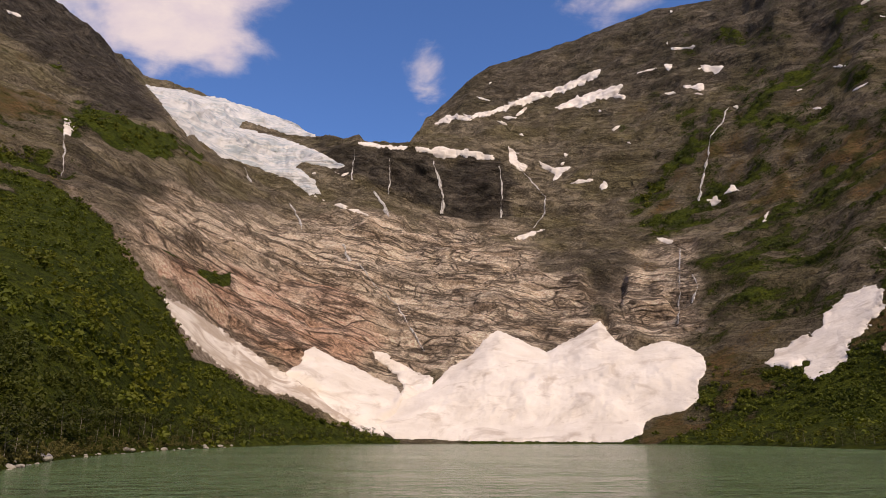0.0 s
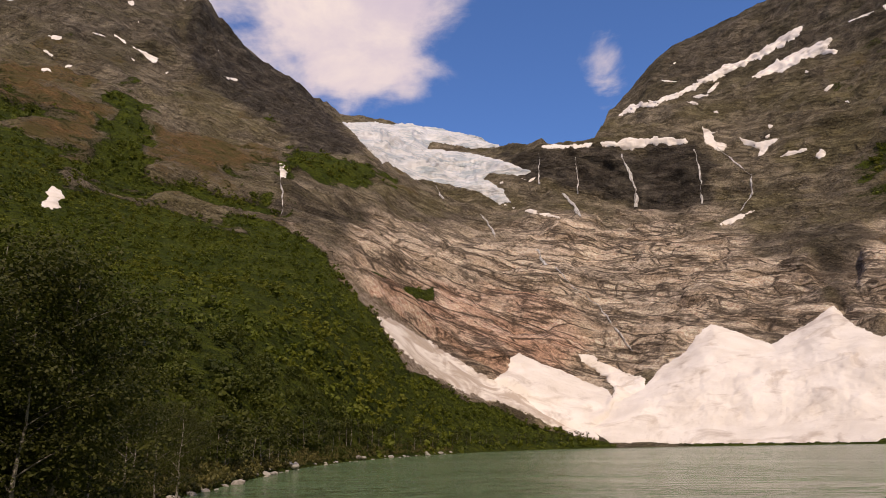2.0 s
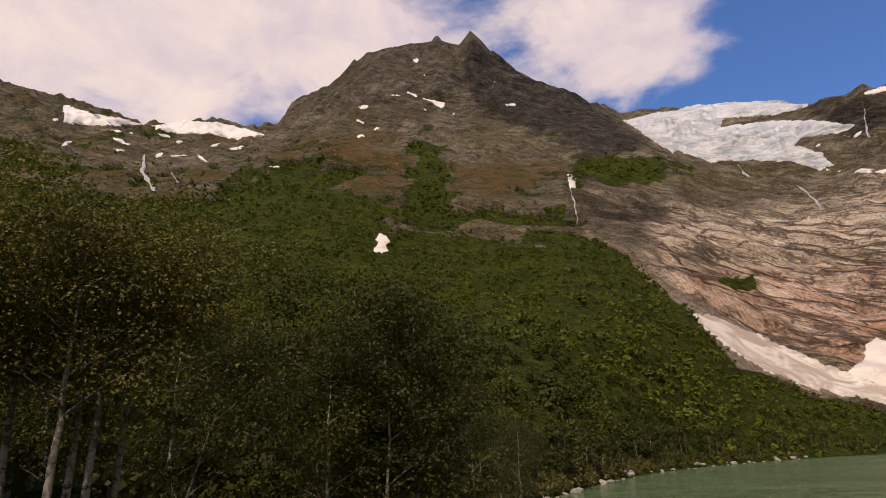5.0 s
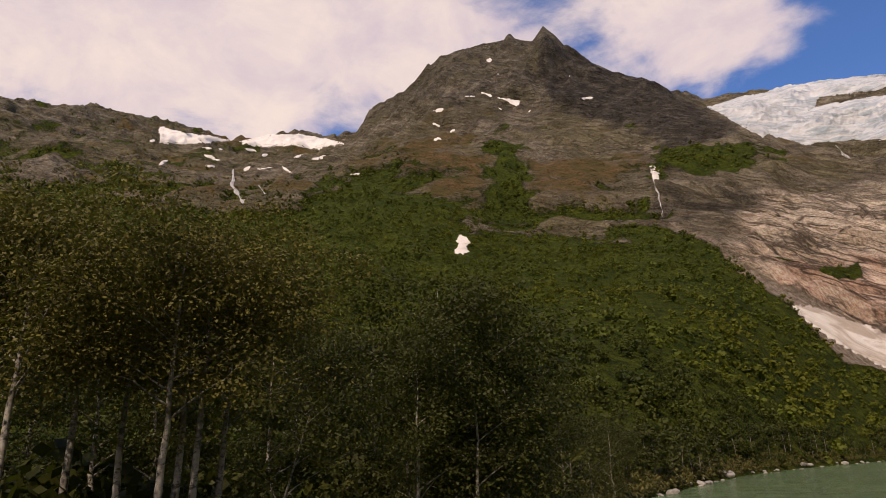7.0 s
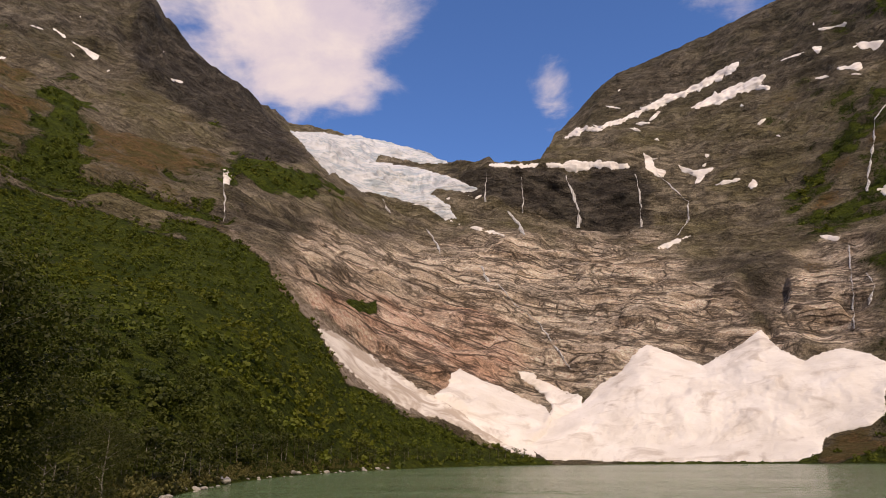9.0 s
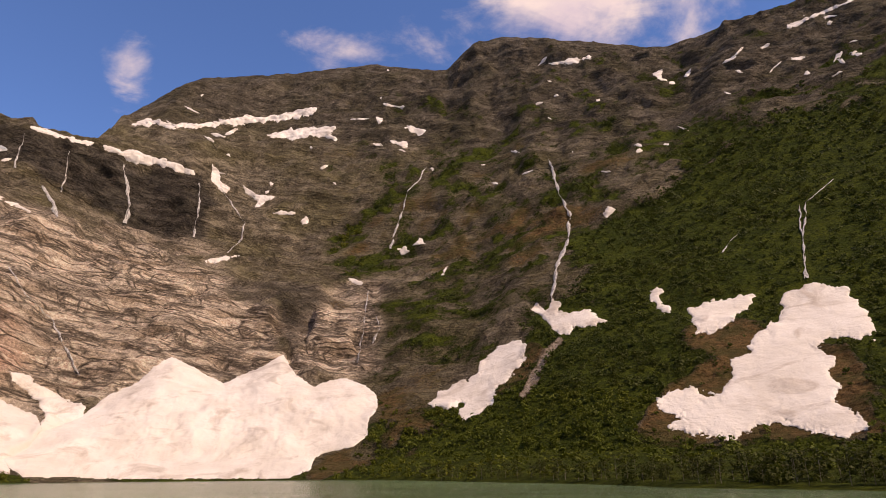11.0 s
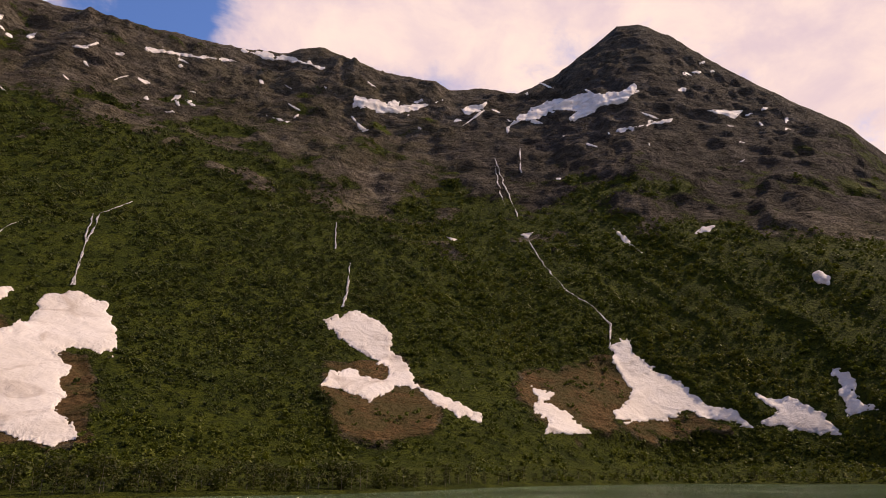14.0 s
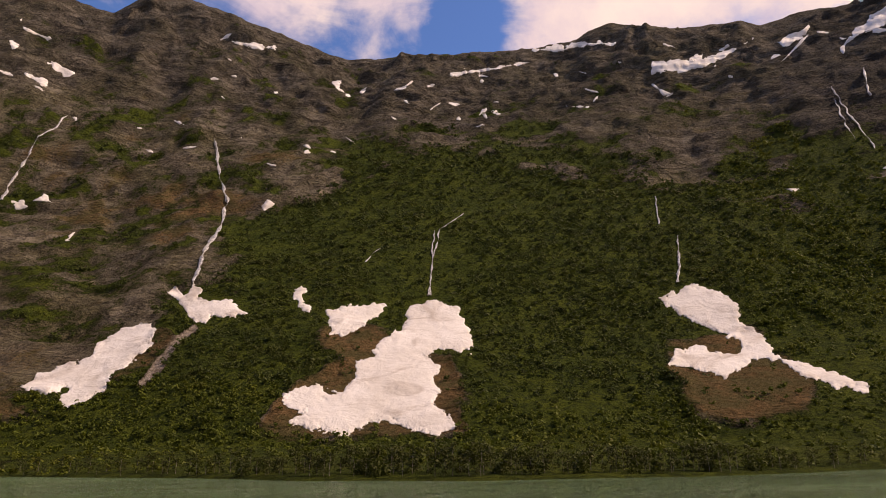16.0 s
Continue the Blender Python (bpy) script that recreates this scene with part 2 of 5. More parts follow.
def leaf_material(name, lo, hi, tone):
    """Leaves whose colour varies from plant to plant, from spray to spray and over the slope."""
    m, n = material(name)
    r = n.add("ShaderNodeNewGeometry").outputs["Random Per Island"]
    o = n.add("ShaderNodeObjectInfo").outputs["Random"]
    plant = n.add("ShaderNodeAttribute", attribute_name="tint").outputs["Fac"]
    at = n.add("ShaderNodeTexCoord").outputs["Object"]
    col = n.mix(n.math("ADD", n.math("MULTIPLY", plant, 0.75), n.math("MULTIPLY", r, 0.25)), lo, hi)
    col = n.mix(n.math("MULTIPLY", n.step(n.noise(at, 0.015, 4, 0.6), 0.45, 0.68), 0.5), col, tone)
    col = n.mix(n.math("MULTIPLY", o, 0.2), col, tone)
    d = n.add("ShaderNodeBsdfPrincipled", {"Base Color": col, "Roughness": 0.6, "Specular IOR Level": 0.2})
    t = n.add("ShaderNodeBsdfTranslucent", {"Color": n.mix(0.4, col, (0.12, 0.17, 0.02))})
    n.add("ShaderNodeOutputMaterial", {0: n.add("ShaderNodeMixShader", {0: 0.25, 1: d.outputs[0], 2: t.outputs[0]}).outputs[0]})
    return m


def bark_material():
    m, n = material("birch_bark")
    at = n.add("ShaderNodeTexCoord").outputs["Object"]
    rings = n.noise(n.stretch(at, 5.0, 5.0, 7.0), 1.0, 6, 0.65, 0.8)
    patch = n.noise(at, 2.2, 5, 0.6)
    col = n.mix(n.step(rings, 0.36, 0.56), (0.06, 0.053, 0.045), (0.36, 0.325, 0.28))
    col = n.mix(n.math("MULTIPLY", n.step(patch, 0.45, 0.65), 0.7), col, (0.10, 0.085, 0.07))
    finish(n, col, 0.85, n.bump(rings, 0.5, 0.02), 0.2)
    return m


def stone_material():
    m, n = material("shore_stone")
    at = n.add("ShaderNodeTexCoord").outputs["Object"]
    r = n.add("ShaderNodeObjectInfo").outputs["Random"]
    a = n.noise(at, 2.5, 6, 0.65)
    col = n.mix(n.step(a, 0.3, 0.7), (0.16, 0.14, 0.12), (0.34, 0.31, 0.275))
    col = n.mix(n.math("MULTIPLY", r, 0.5), col, (0.42, 0.39, 0.35))
    finish(n, col, 0.85, n.bump(a, 0.6, 0.06), 0.3)
    return m


TERRAIN, SNOW, ICE, WATER, FALL = terrain_material(), snow_material(), ice_material(), water_material(), fall_material()
DIRTY = snow_material("dirty_snow", 1.0)
BARK, STONE = bark_material(), stone_material()
LEAF = leaf_material("birch_leaves", (0.014, 0.018, 0.003), (0.066, 0.072, 0.014), (0.085, 0.078, 0.011))
SCRUB = leaf_material("scrub_leaves", (0.046, 0.062, 0.006), (0.112, 0.134, 0.014), (0.160, 0.150, 0.013))
# darker copy of the scrub leaves: cloud shade put into the colour
SHADED_SCRUB = leaf_material("shaded_scrub_leaves", (0.028, 0.042, 0.008), (0.066, 0.086, 0.016), (0.085, 0.088, 0.014))
LAKESIDE = leaf_material("lakeside_leaves", (0.022, 0.030, 0.004), (0.080, 0.092, 0.014), (0.105, 0.104, 0.011))
# paler, brown-olive leaf colours for the slim birches
WARM_LEAF = leaf_material("warm_birch_leaves", (0.045, 0.042, 0.009), (0.190, 0.160, 0.036), (0.20, 0.15, 0.036))

# ---- noise on arrays ----


def lattice(ix, iy, iz):
    h = (ix * 374761393 + iy * 668265263 + iz * 2147483647 + 1013904223) & 0xFFFFFFFF
    h = ((h ^ (h >> 13)) * 1274126177) & 0xFFFFFFFF
    h = ((h ^ (h >> 16)) * 2246822519) & 0xFFFFFFFF
    return ((h ^ (h >> 15)) & 0xFFFFFF) / 0xFFFFFF * 2 - 1


def vnoise(x, y, z):
    """Smooth value noise, -1 to 1."""
    ix, iy, iz = (np.floor(v).astype(np.int64) for v in (x, y, z))
    fx, fy, fz = x - ix, y - iy, z - iz
    fx, fy, fz = (v * v * v * (v * (v * 6 - 15) + 10) for v in (fx, fy, fz))
    total = 0
    for a in (0, 1):
        for b in (0, 1):
            for c in (0, 1):
                w = (fx if a else 1 - fx) * (fy if b else 1 - fy) * (fz if c else 1 - fz)
                total = total + w * lattice(ix + a, iy + b, iz + c)
    return total


def fbm(x, y, z, octaves=5, gain=0.5):
    s, a, n = 0, 1.0, 0
    for k in range(octaves):
        s, n = s + a * vnoise(x + 17.3 * k, y - 9.1 * k, z + 4.7 * k), n + a
        x, y, z, a = x * 2.03, y * 2.03, z * 2.03, a * gain
    return s / n


def ridged(x, y, z, octaves=4):
    s, a, n = 0, 1.0, 0
    for k in range(octaves):
        s, n = s + a * (1 - 2 * np.abs(vnoise(x + 31.7 * k, y + 5.3 * k, z - 7.9 * k))), n + a
        x, y, z, a = x * 2.1, y * 2.1, z * 2.1, a * 0.5
    return s / n


def blocky(x, y, z, tilt=0.8):
    """Angular blocks: each cell is a plane of its own height and slope, about -1 to 1."""
    ix, iy, iz = (np.floor(v).astype(np.int64) for v in (x, y, z))
    best = np.full(x.shape, 1e9)
    out = np.zeros(x.shape)
    for a in (-1, 0, 1):
        for b in (-1, 0, 1):
            for c in (-1, 0, 1):
                jx, jy, jz = ix + a, iy + b, iz + c
                h1, h2, h3 = lattice(jx, jy, jz), lattice(jx + 57, jy + 13, jz), lattice(jx, jy + 91, jz + 37)
                dx, dy, dz = jx + 0.5 + 0.45 * h1 - x, jy + 0.5 + 0.45 * h2 - y, jz + 0.5 + 0.45 * h3 - z
                d = dx * dx + dy * dy + dz * dz
                q = d < best
                best = np.where(q, d, best)
                out = np.where(q, 0.7 * lattice(jx + 5, jy + 7, jz + 3) + tilt * (h2 * dx + h3 * dy + h1 * dz), out)
    return out


def soft(x, lo, hi):
    t = np.clip((x - lo) / (hi - lo), 0, 1)
    return t * t * (3 - 2 * t)


def mesh_from(name, verts, faces, mat, smooth=True):
    """A mesh from arrays; faces all with the same number of corners."""
    me = bpy.data.meshes.new(name)
    verts, faces = np.asarray(verts, np.float32), np.asarray(faces, np.int32)
    k = faces.shape[1]
    me.vertices.add(len(verts))
    me.vertices.foreach_set("co", verts.ravel())
    me.loops.add(faces.size)
    me.loops.foreach_set("vertex_index", faces.ravel())
    me.polygons.add(len(faces))
    me.polygons.foreach_set("loop_start", np.arange(0, faces.size, k, dtype=np.int32))
    me.polygons.foreach_set("use_smooth", np.full(len(faces), smooth))
    me.update(calc_edges=True)
    me.materials.append(mat)
    return me


# ---- the lie of the land ----
# Each line runs round the lake's near end: azimuth to the left of the first view: (distance, height angle).
def line(knots):
    k = sorted(knots)
    a = np.array([q[0] for q in k], float)
    return lambda az: np.array([np.interp(az, a, [q[i] for q in k]) for i in (1, 2)])


SHORE = line([(-180, 0.6, 0), (-135, 0.8, 0), (-126, 120, 0), (-118, 350, 0), (-105, 335, 0), (-97, 245, 0), (-91, 190, 0), (-85, 132, 0), (-78, 106, 0), (-60, 89, 0), (-45, 104, 0), (-30, 180, 0), (-22, 270, 0),
              (-14, 312, 0), (0, 330, 0), (6, 322, 0), (12, 265, 0), (17, 200, 0), (22, 150, 0), (26, 112, 0), (30, 78, 0), (33.3, 54, 0), (36.5, 41, 0), (45, 24, 0), (60, 14, 0), (80, 8, 0), (100, 2.5, 0), (125, 0.6, 0), (180, 0.6, 0)])
FOOT = line([(-180, 60, 1), (-135, 60, 1), (-118, 395, 1.0), (-105, 385, 1.0), (-97, 300, 1.1), (-88, 262, 1.15), (-60, 230, 1.2), (-40, 245, 1.3), (-28, 290, 1.3), (-20, 330, 1.2), (-14, 345, 0.9), (0, 352, 0.8),
             (6, 348, 0.8), (10, 335, 1.0), (14, 300, 1.6), (18, 240, 2.0), (22, 190, 2.6), (26, 140, 2.6), (30, 108, 2.2), (36.5, 75, 1.0), (45, 55, 0.3), (60, 45, 0.0), (80, 42, 0.0), (100, 45, 0.5), (180, 60, 1)])
SIDE = line([(-180, 350, 8), (-135, 350, 8), (-118, 455, 7), (-105, 445, 7.6), (-97, 410, 8.2), (-85, 375, 9), (-60, 370, 12), (-48, 370, 12.5), (-38, 385, 12), (-28, 415, 9), (-20, 440, 7.5), (-13, 465, 9.0),
             (-9, 455, 7.0), (-4, 445, 8.0), (0, 440, 5.6), (5, 430, 4.6), (9, 420, 6.5), (13, 400, 6.2), (16, 370, 6.6), (20, 320, 8.3), (23, 285, 10.2), (28, 255, 13), (34, 240, 14), (45, 235, 13), (60, 230, 12), (80, 230, 11), (120, 350, 8), (180, 350, 8)])
BENCH = line([(-180, 600, 16), (-135, 600, 9), (-126, 590, 13), (-118, 560, 16), (-100, 570, 19.5), (-85, 570, 20.5), (-70, 560, 22), (-55, 560, 22), (-40, 590, 20), (-28, 660, 18), (-18, 740, 17), (-9, 790, 17.4),
              (-4.5, 810, 18), (0, 830, 18.6), (5, 850, 20), (9, 850, 20.4), (13, 800, 19), (18, 700, 18.2), (23, 590, 18.3), (28, 500, 18.6), (33, 450, 19), (45, 440, 20.2), (53, 470, 23), (60, 500, 23), (70, 520, 21), (80, 520, 20), (120, 600, 16), (180, 600, 16)])
BROW = line([(-180, 800, 19), (-135, 800, 12), (-126, 800, 16), (-118, 800, 21.5), (-105, 800, 28), (-85, 800, 27.5), (-70, 790, 29), (-55, 790, 29), (-40, 810, 28.5), (-28, 850, 27), (-18, 900, 25.5), (-9, 900, 23.2),
             (-4.5, 880, 23.6), (0, 880, 24.2), (3, 880, 24.5), (6, 882, 24.6), (9, 890, 24.6), (12, 900, 23.0), (15, 880, 21.6), (17, 860, 21.4), (20, 830, 22.5), (23, 810, 24.0), (25.7, 800, 25.7), (29, 820, 25.5), (33, 830, 25.5), (40, 830, 27), (50, 850, 28), (57, 900, 27), (62, 1000, 25.4), (70, 1050, 25), (80, 1050, 25), (120, 800, 19), (180, 800, 19)])
SKY_WEST = [(76.6, 27.0), (72.6, 26.7), (70.3, 26.5), (66.3, 27.5), (62.6, 27.3), (59.5, 27.4), (57.9, 29.2), (53.4, 32.1), (50.8, 34.3), (46.9, 35.0), (43.6, 35.3), (41.6, 34.8), (40.4, 35.9), (39.3, 35.0),
            (38.0, 33.5), (34.8, 31.6), (32.2, 30.1), (28.9, 28.6), (27.0, 27.4), (22.2, 26.9), (19.3, 26.6), (16.2, 26.2), (12.0, 25.1), (8.6, 24.7), (5.7, 24.7), (3.3, 24.7)]
SKY_EAST = [(1.9, 26.7), (0.6, 27.8), (-2.4, 30.2), (-4.5, 31.2), (-7.4, 31.8), (-12.3, 32.7), (-18.0, 33.7), (-20.2, 34.0), (-24.5, 33.7), (-27.3, 33.7), (-30.1, 35.8), (-33.5, 36.1), (-37.5, 35.6), (-42.0, 34.8), (-48.2, 33.4),
            (-55.2, 34.0), (-60.9, 34.2), (-66.0, 34.2), (-70.9, 34.4), (-72.1, 34.9), (-74.3, 35.3), (-78.6, 34.1), (-82.1, 33.5), (-85.4, 33.2), (-87.0, 32.4), (-90.2, 32.5), (-93.6, 31.9), (-97.3, 33.1), (-100.7, 34.8),
            (-103.6, 36.2), (-105.6, 36.1), (-108.4, 34.7), (-111.3, 32.4), (-113.4, 30.7), (-117.2, 27.8), (-120.8, 25.0), (-122.8, 22.3), (-126.0, 19.5)]
SKYLINE = sorted([(180, 22.0), (140, 21.0), (110, 24.0), (90, 27.0), *SKY_WEST, *SKY_EAST, (-132, 17.0), (-150, 18.0), (-180, 22.0)])
CREST = line([(-180, 1100, 0), (-118, 1050, 0), (-104, 1150, 0), (-85, 1000, 0), (-60, 960, 0), (-34, 1020, 0), (-18, 1150, 0), (-4, 1250, 0), (1.5, 1220, 0), (3.5, 930, 0), (8, 950, 0), (11, 1150, 0), (15, 1450, 0), (27, 1450, 0), (30, 1250, 0), (40, 1250, 0), (55, 1250, 0), (60, 1500, 0), (80, 1500, 0), (110, 1100, 0), (180, 1100, 0)])

COLS = np.concatenate([np.arange(-134, 92, 0.19), np.arange(92, 226, 2.0)])
NC = len(COLS)
wrapped = np.where(COLS > 180, COLS - 360, COLS)


def rounded(v, az, degrees=1.6):
    """Rounds the corners of a line that is sampled over the view."""
    out, n = v.copy(), len(np.arange(-134, 92, 0.19))
    k = int(degrees * 3 / 0.19)
    w = np.exp(-0.5 * (np.arange(-k, k + 1) * 0.19 / degrees) ** 2)
    out[:n] = np.convolve(np.pad(v[:n], k, mode="edge"), w / w.sum(), "valid")
    return out


def lines_at(az):
    """The profile's knots over az: an array knot x (distance, z) x azimuth."""
    tall = lambda q: np.array([q[0], EYE + q[0] * np.tan(np.radians(q[1]))])
    crest = rounded(CREST(az)[0], az, 0.8)
    el = np.interp(az, [q[0] for q in SKYLINE], [q[1] for q in SKYLINE])
    top = EYE + crest * np.tan(np.radians(el))
    s = rounded(SHORE(az)[0], az, 0.8)
    smooth = lambda q: np.array([rounded(v, az) for v in q])
    return np.array([[s - np.minimum(8, s * 0.5), s * 0 - 1.2], [s, s * 0 - 0.04], [s + np.minimum(2.5, s * 0.1 + 0.5), s * 0 + 0.35], tall(smooth(FOOT(az))), tall(smooth(SIDE(az))), tall(smooth(BENCH(az))), tall(smooth(BROW(az))), [crest, top], [crest * 1.25, top * 0.8], [crest * 1.7, top * 0.35], [4200 + 0 * s, 60 + 0 * s]])


STEPS = [2, 3, 26, 84, 100, 66, 96, 3, 2, 2]
KN = lines_at(wrapped)
prof = [KN[0][None]]
for i, k in enumerate(STEPS):
    f = (np.arange(k) + 1)[:, None, None] / k
    prof.append(KN[i][None] * (1 - f) + KN[i + 1][None] * f)
prof = np.concatenate(prof)                       # row x (r, z) x column
ROW_CREST = sum(STEPS[:7])
ROW_FOOT = sum(STEPS[:3])
for _ in range(10):                                # round the creases between the lines
    inner = prof[ROW_FOOT - 12:ROW_CREST]
    prof[ROW_FOOT - 11:ROW_CREST - 1] = 0.25 * inner[:-2] + 0.5 * inner[1:-1] + 0.25 * inner[2:]
RR, ZZ = prof[:, 0, :].copy(), prof[:, 1, :].copy()
AZ = np.broadcast_to(wrapped, RR.shape)
AZR = np.radians(AZ)
EL0 = np.degrees(np.arctan2(ZZ - EYE, RR))
ROWI = np.broadcast_to(np.arange(RR.shape[0])[:, None], RR.shape)
X0, Y0 = -np.sin(AZR) * RR, np.cos(AZR) * RR


def inside(az, el, poly):
    """Which of the directions lie in the outline."""
    hit = np.zeros(np.shape(az), bool)
    for (x0, y0), (x1, y1) in zip(poly, poly[1:] + poly[:1]):
        cross = (y0 > el) != (y1 > el)
        with np.errstate(divide="ignore", invalid="ignore"):
            hit ^= cross & (az < (x1 - x0) * (el - y0) / (y1 - y0 + 1e-12) + x0)
    return hit


def edge(az, el, poly):
    """Distance in degrees to the outline: positive inside."""
    best = np.full(np.shape(az), 1e9)
    for (x0, y0), (x1, y1) in zip(poly, poly[1:] + poly[:1]):
        dx, dy = x1 - x0, y1 - y0
        t = np.clip(((az - x0) * dx + (el - y0) * dy) / (dx * dx + dy * dy + 1e-12), 0, 1)
        best = np.minimum(best, np.hypot(az - x0 - t * dx, el - y0 - t * dy))
    return np.where(inside(az, el, poly), best, -best)


SNOW_FIELDS = []
SNOW_FIELDS.append(('large dirty-white avalanche snow cone at the lake shore', 9, [(4.2, 0.2), (5.6, 1.1), (4.2, 2), (3.7, 2.9), (2.3, 3.6), (1.1, 4.1), (-0.1, 5.5), (-2.3, 6.7), (-3.3, 8), (-4.5, 8.8), (-5.9, 8.2), (-8.6, 6.9), (-10.1, 7.6), (-12, 8.6), (-13.1, 9.3), (-13.5, 8.8), (-14.1, 7.8), (-15.8, 6.8), (-17.1, 7.3), (-18.4, 7.5), (-20, 7), (-20.9, 6.2), (-21, 5.3), (-20.2, 4), (-20.3, 3), (-19, 2.2), (-16.9, 1.8), (-16, 1.4), (-15.8, 0.5), (-14.2, -0.1), (-5.5, -0.1), (-0.9, 0)]))
SNOW_FIELDS.append(('dirty-white snow mound against pink rock slabs', 6, [(13.3, 5.2), (12.1, 5.9), (11.9, 7), (11.2, 7.3), (9.5, 6.4), (7.6, 5.7), (6.1, 4.8), (4.2, 4.1), (3.7, 3.1), (4.2, 2), (5.6, 1.1), (5.2, 0.3), (7.5, 1.3), (9.4, 2.3), (11.3, 4.1)]))
SNOW_FIELDS.append(('narrow arm of old snow between pink rocks', 3, [(6.4, 7.2), (5.2, 6.8), (3.2, 5.7), (1.3, 4.8), (1.1, 4.1), (2.3, 3.5), (3.7, 3.1), (3.5, 4.3), (4.2, 5.3)]))
SNOW_FIELDS.append(('grey dirty ribbon of gully snow beside the wooded slope', 2, [(23.3, 10.7), (22.3, 10.5), (19.5, 8.8), (16.6, 7), (13.7, 5.2), (11.3, 4), (9.4, 2.5), (7.5, 1.3), (5.2, 0.3), (7, 0.8), (10.4, 2.5), (13.2, 3.6), (16, 4.5), (18.4, 5.8), (20.8, 7.6)]))
SNOW_FIELDS.append(('thin white snow band on the cliff rim', 4, [(3.3, 24.6), (0.4, 24.6), (-1.7, 24.4), (-4.5, 23.9), (-4.5, 23.5), (-1.7, 23.8), (0.4, 23.7), (2.5, 24.2)]))
SNOW_FIELDS.append(('thin white snow band on the cliff rim', 4, [(8.1, 24.8), (5.7, 24.8), (3.6, 24.6), (4.1, 24.3), (6.7, 24.5)]))
SNOW_FIELDS.append(('long white snow band across the dark mountain face', 5, [(1.2, 26.5), (-0.2, 27.5), (-1.8, 27.2), (-5, 27.7), (-8.2, 28.8), (-10.3, 29), (-12.9, 29.8), (-15, 30.3), (-13.9, 29.5), (-11.8, 28.8), (-9.7, 28.4), (-7.1, 27.9), (-3.9, 27.2), (-1.3, 26.8)]))
SNOW_FIELDS.append(('long white snow band across the dark mountain face', 5, [(-10.2, 27.5), (-12.3, 28.1), (-14.3, 28.6), (-16.5, 28.7), (-16.2, 28.1), (-17.1, 27.8), (-16.6, 27.5), (-14.7, 27.9), (-13.2, 27.5), (-11.4, 27.3)]))
SNOW_FIELDS.append(('small white snow patch left on the mountainside', 3, [(-5.9, 24.5), (-6.4, 24.2), (-6.7, 23.4), (-7.5, 22.8), (-7.3, 22.4), (-6.5, 22.6), (-5.9, 23.4)]))
SNOW_FIELDS.append(('small white snow patch left on the mountainside', 3, [(-8.6, 23.2), (-9.8, 22.6), (-11.5, 22.5), (-10.7, 22.1), (-10.3, 21.6), (-9.8, 21.4), (-10, 22.1), (-9, 22.6)]))
SNOW_FIELDS.append(('small white snow patch left on the mountainside', 3, [(-11.1, 21.1), (-12.1, 21.5), (-13.3, 21.3), (-12.6, 21)]))
SNOW_FIELDS.append(('small white snow patch left on the mountainside', 3, [(-13.7, 20.6), (-14.3, 21.1), (-14.7, 20.8), (-14, 20.4)]))
SNOW_FIELDS.append(('small white snow patch left on the mountainside', 3, [(-22.7, 18.7), (-23.4, 18.9), (-23.9, 18.4), (-23, 18.2)]))
SNOW_FIELDS.append(('small white snow patch left on the mountainside', 3, [(-26.7, 16.9), (-27.1, 17.1), (-27, 16.5), (-26.6, 16.4)]))
SNOW_FIELDS.append(('small white snow patch left on the mountainside', 3, [(-18, 16.1), (-18.9, 16), (-19.7, 15.6), (-19.1, 15.4)]))
SNOW_FIELDS.append(('small white snow patch left on the mountainside', 3, [(-6.2, 16.7), (-7.7, 17.4), (-8.9, 17.4), (-7.9, 16.9), (-6.9, 16.6)]))
SNOW_FIELDS.append(('small white snow patch left on the mountainside', 3, [(-21.8, 27.8), (-23.4, 27.8), (-23.5, 27.3), (-22.6, 27.4)]))
SNOW_FIELDS.append(('small white snow patch left on the mountainside', 3, [(-20.3, 29.8), (-21.4, 29.7), (-20.6, 29.2)]))
SNOW_FIELDS.append(('small white snow patch left on the mountainside', 3, [(-20.8, 31), (-23.2, 30.7), (-22.9, 30.5), (-21.3, 30.7)]))
SNOW_FIELDS.append(('small white snow patch left on the mountainside', 3, [(32.5, 23.6), (32, 23.4), (31.5, 22.9), (31.7, 22.3), (32.1, 22.3)]))
SNOW_FIELDS.append(('small white snow patch left on the mountainside', 3, [(11.8, 20.1), (10.3, 19.6), (7.7, 19.1), (7, 18.7), (8.7, 19), (11.1, 19.8)]))
SNOW_FIELDS.append(('small white snow patch left on the mountainside', 3, [(46.9, 31.2), (44.8, 30.6), (43, 30.3), (43.4, 29.8), (44.8, 30.4)]))
SNOW_FIELDS.append(('small white snow patch left on the mountainside', 3, [(51.8, 30), (50.7, 30.2), (50.6, 29.9), (51.4, 29.8)]))
SNOW_FIELDS.append(('smooth white ice cap behind the ridge', 6, [(76.6, 27.2), (74.2, 27), (71.8, 27), (70.1, 26.8), (72.6, 26.4), (74.5, 26), (76.4, 25.9)]))
SNOW_FIELDS.append(('smooth white ice cap behind the ridge', 6, [(69.9, 26.8), (67.2, 27.6), (64.5, 27.8), (62.2, 27.6), (60, 27.3), (62.6, 26.7), (65.3, 26.8), (68.4, 26.5)]))
SNOW_FIELDS.append(('small white snow patch left on the mountainside', 3, [(50.1, 18.8), (49.7, 19.3), (49.1, 19.2), (48.8, 18.6), (49.2, 18.3), (48.9, 17.9), (49.6, 17.7), (50.3, 17.8), (49.9, 18.3)]))
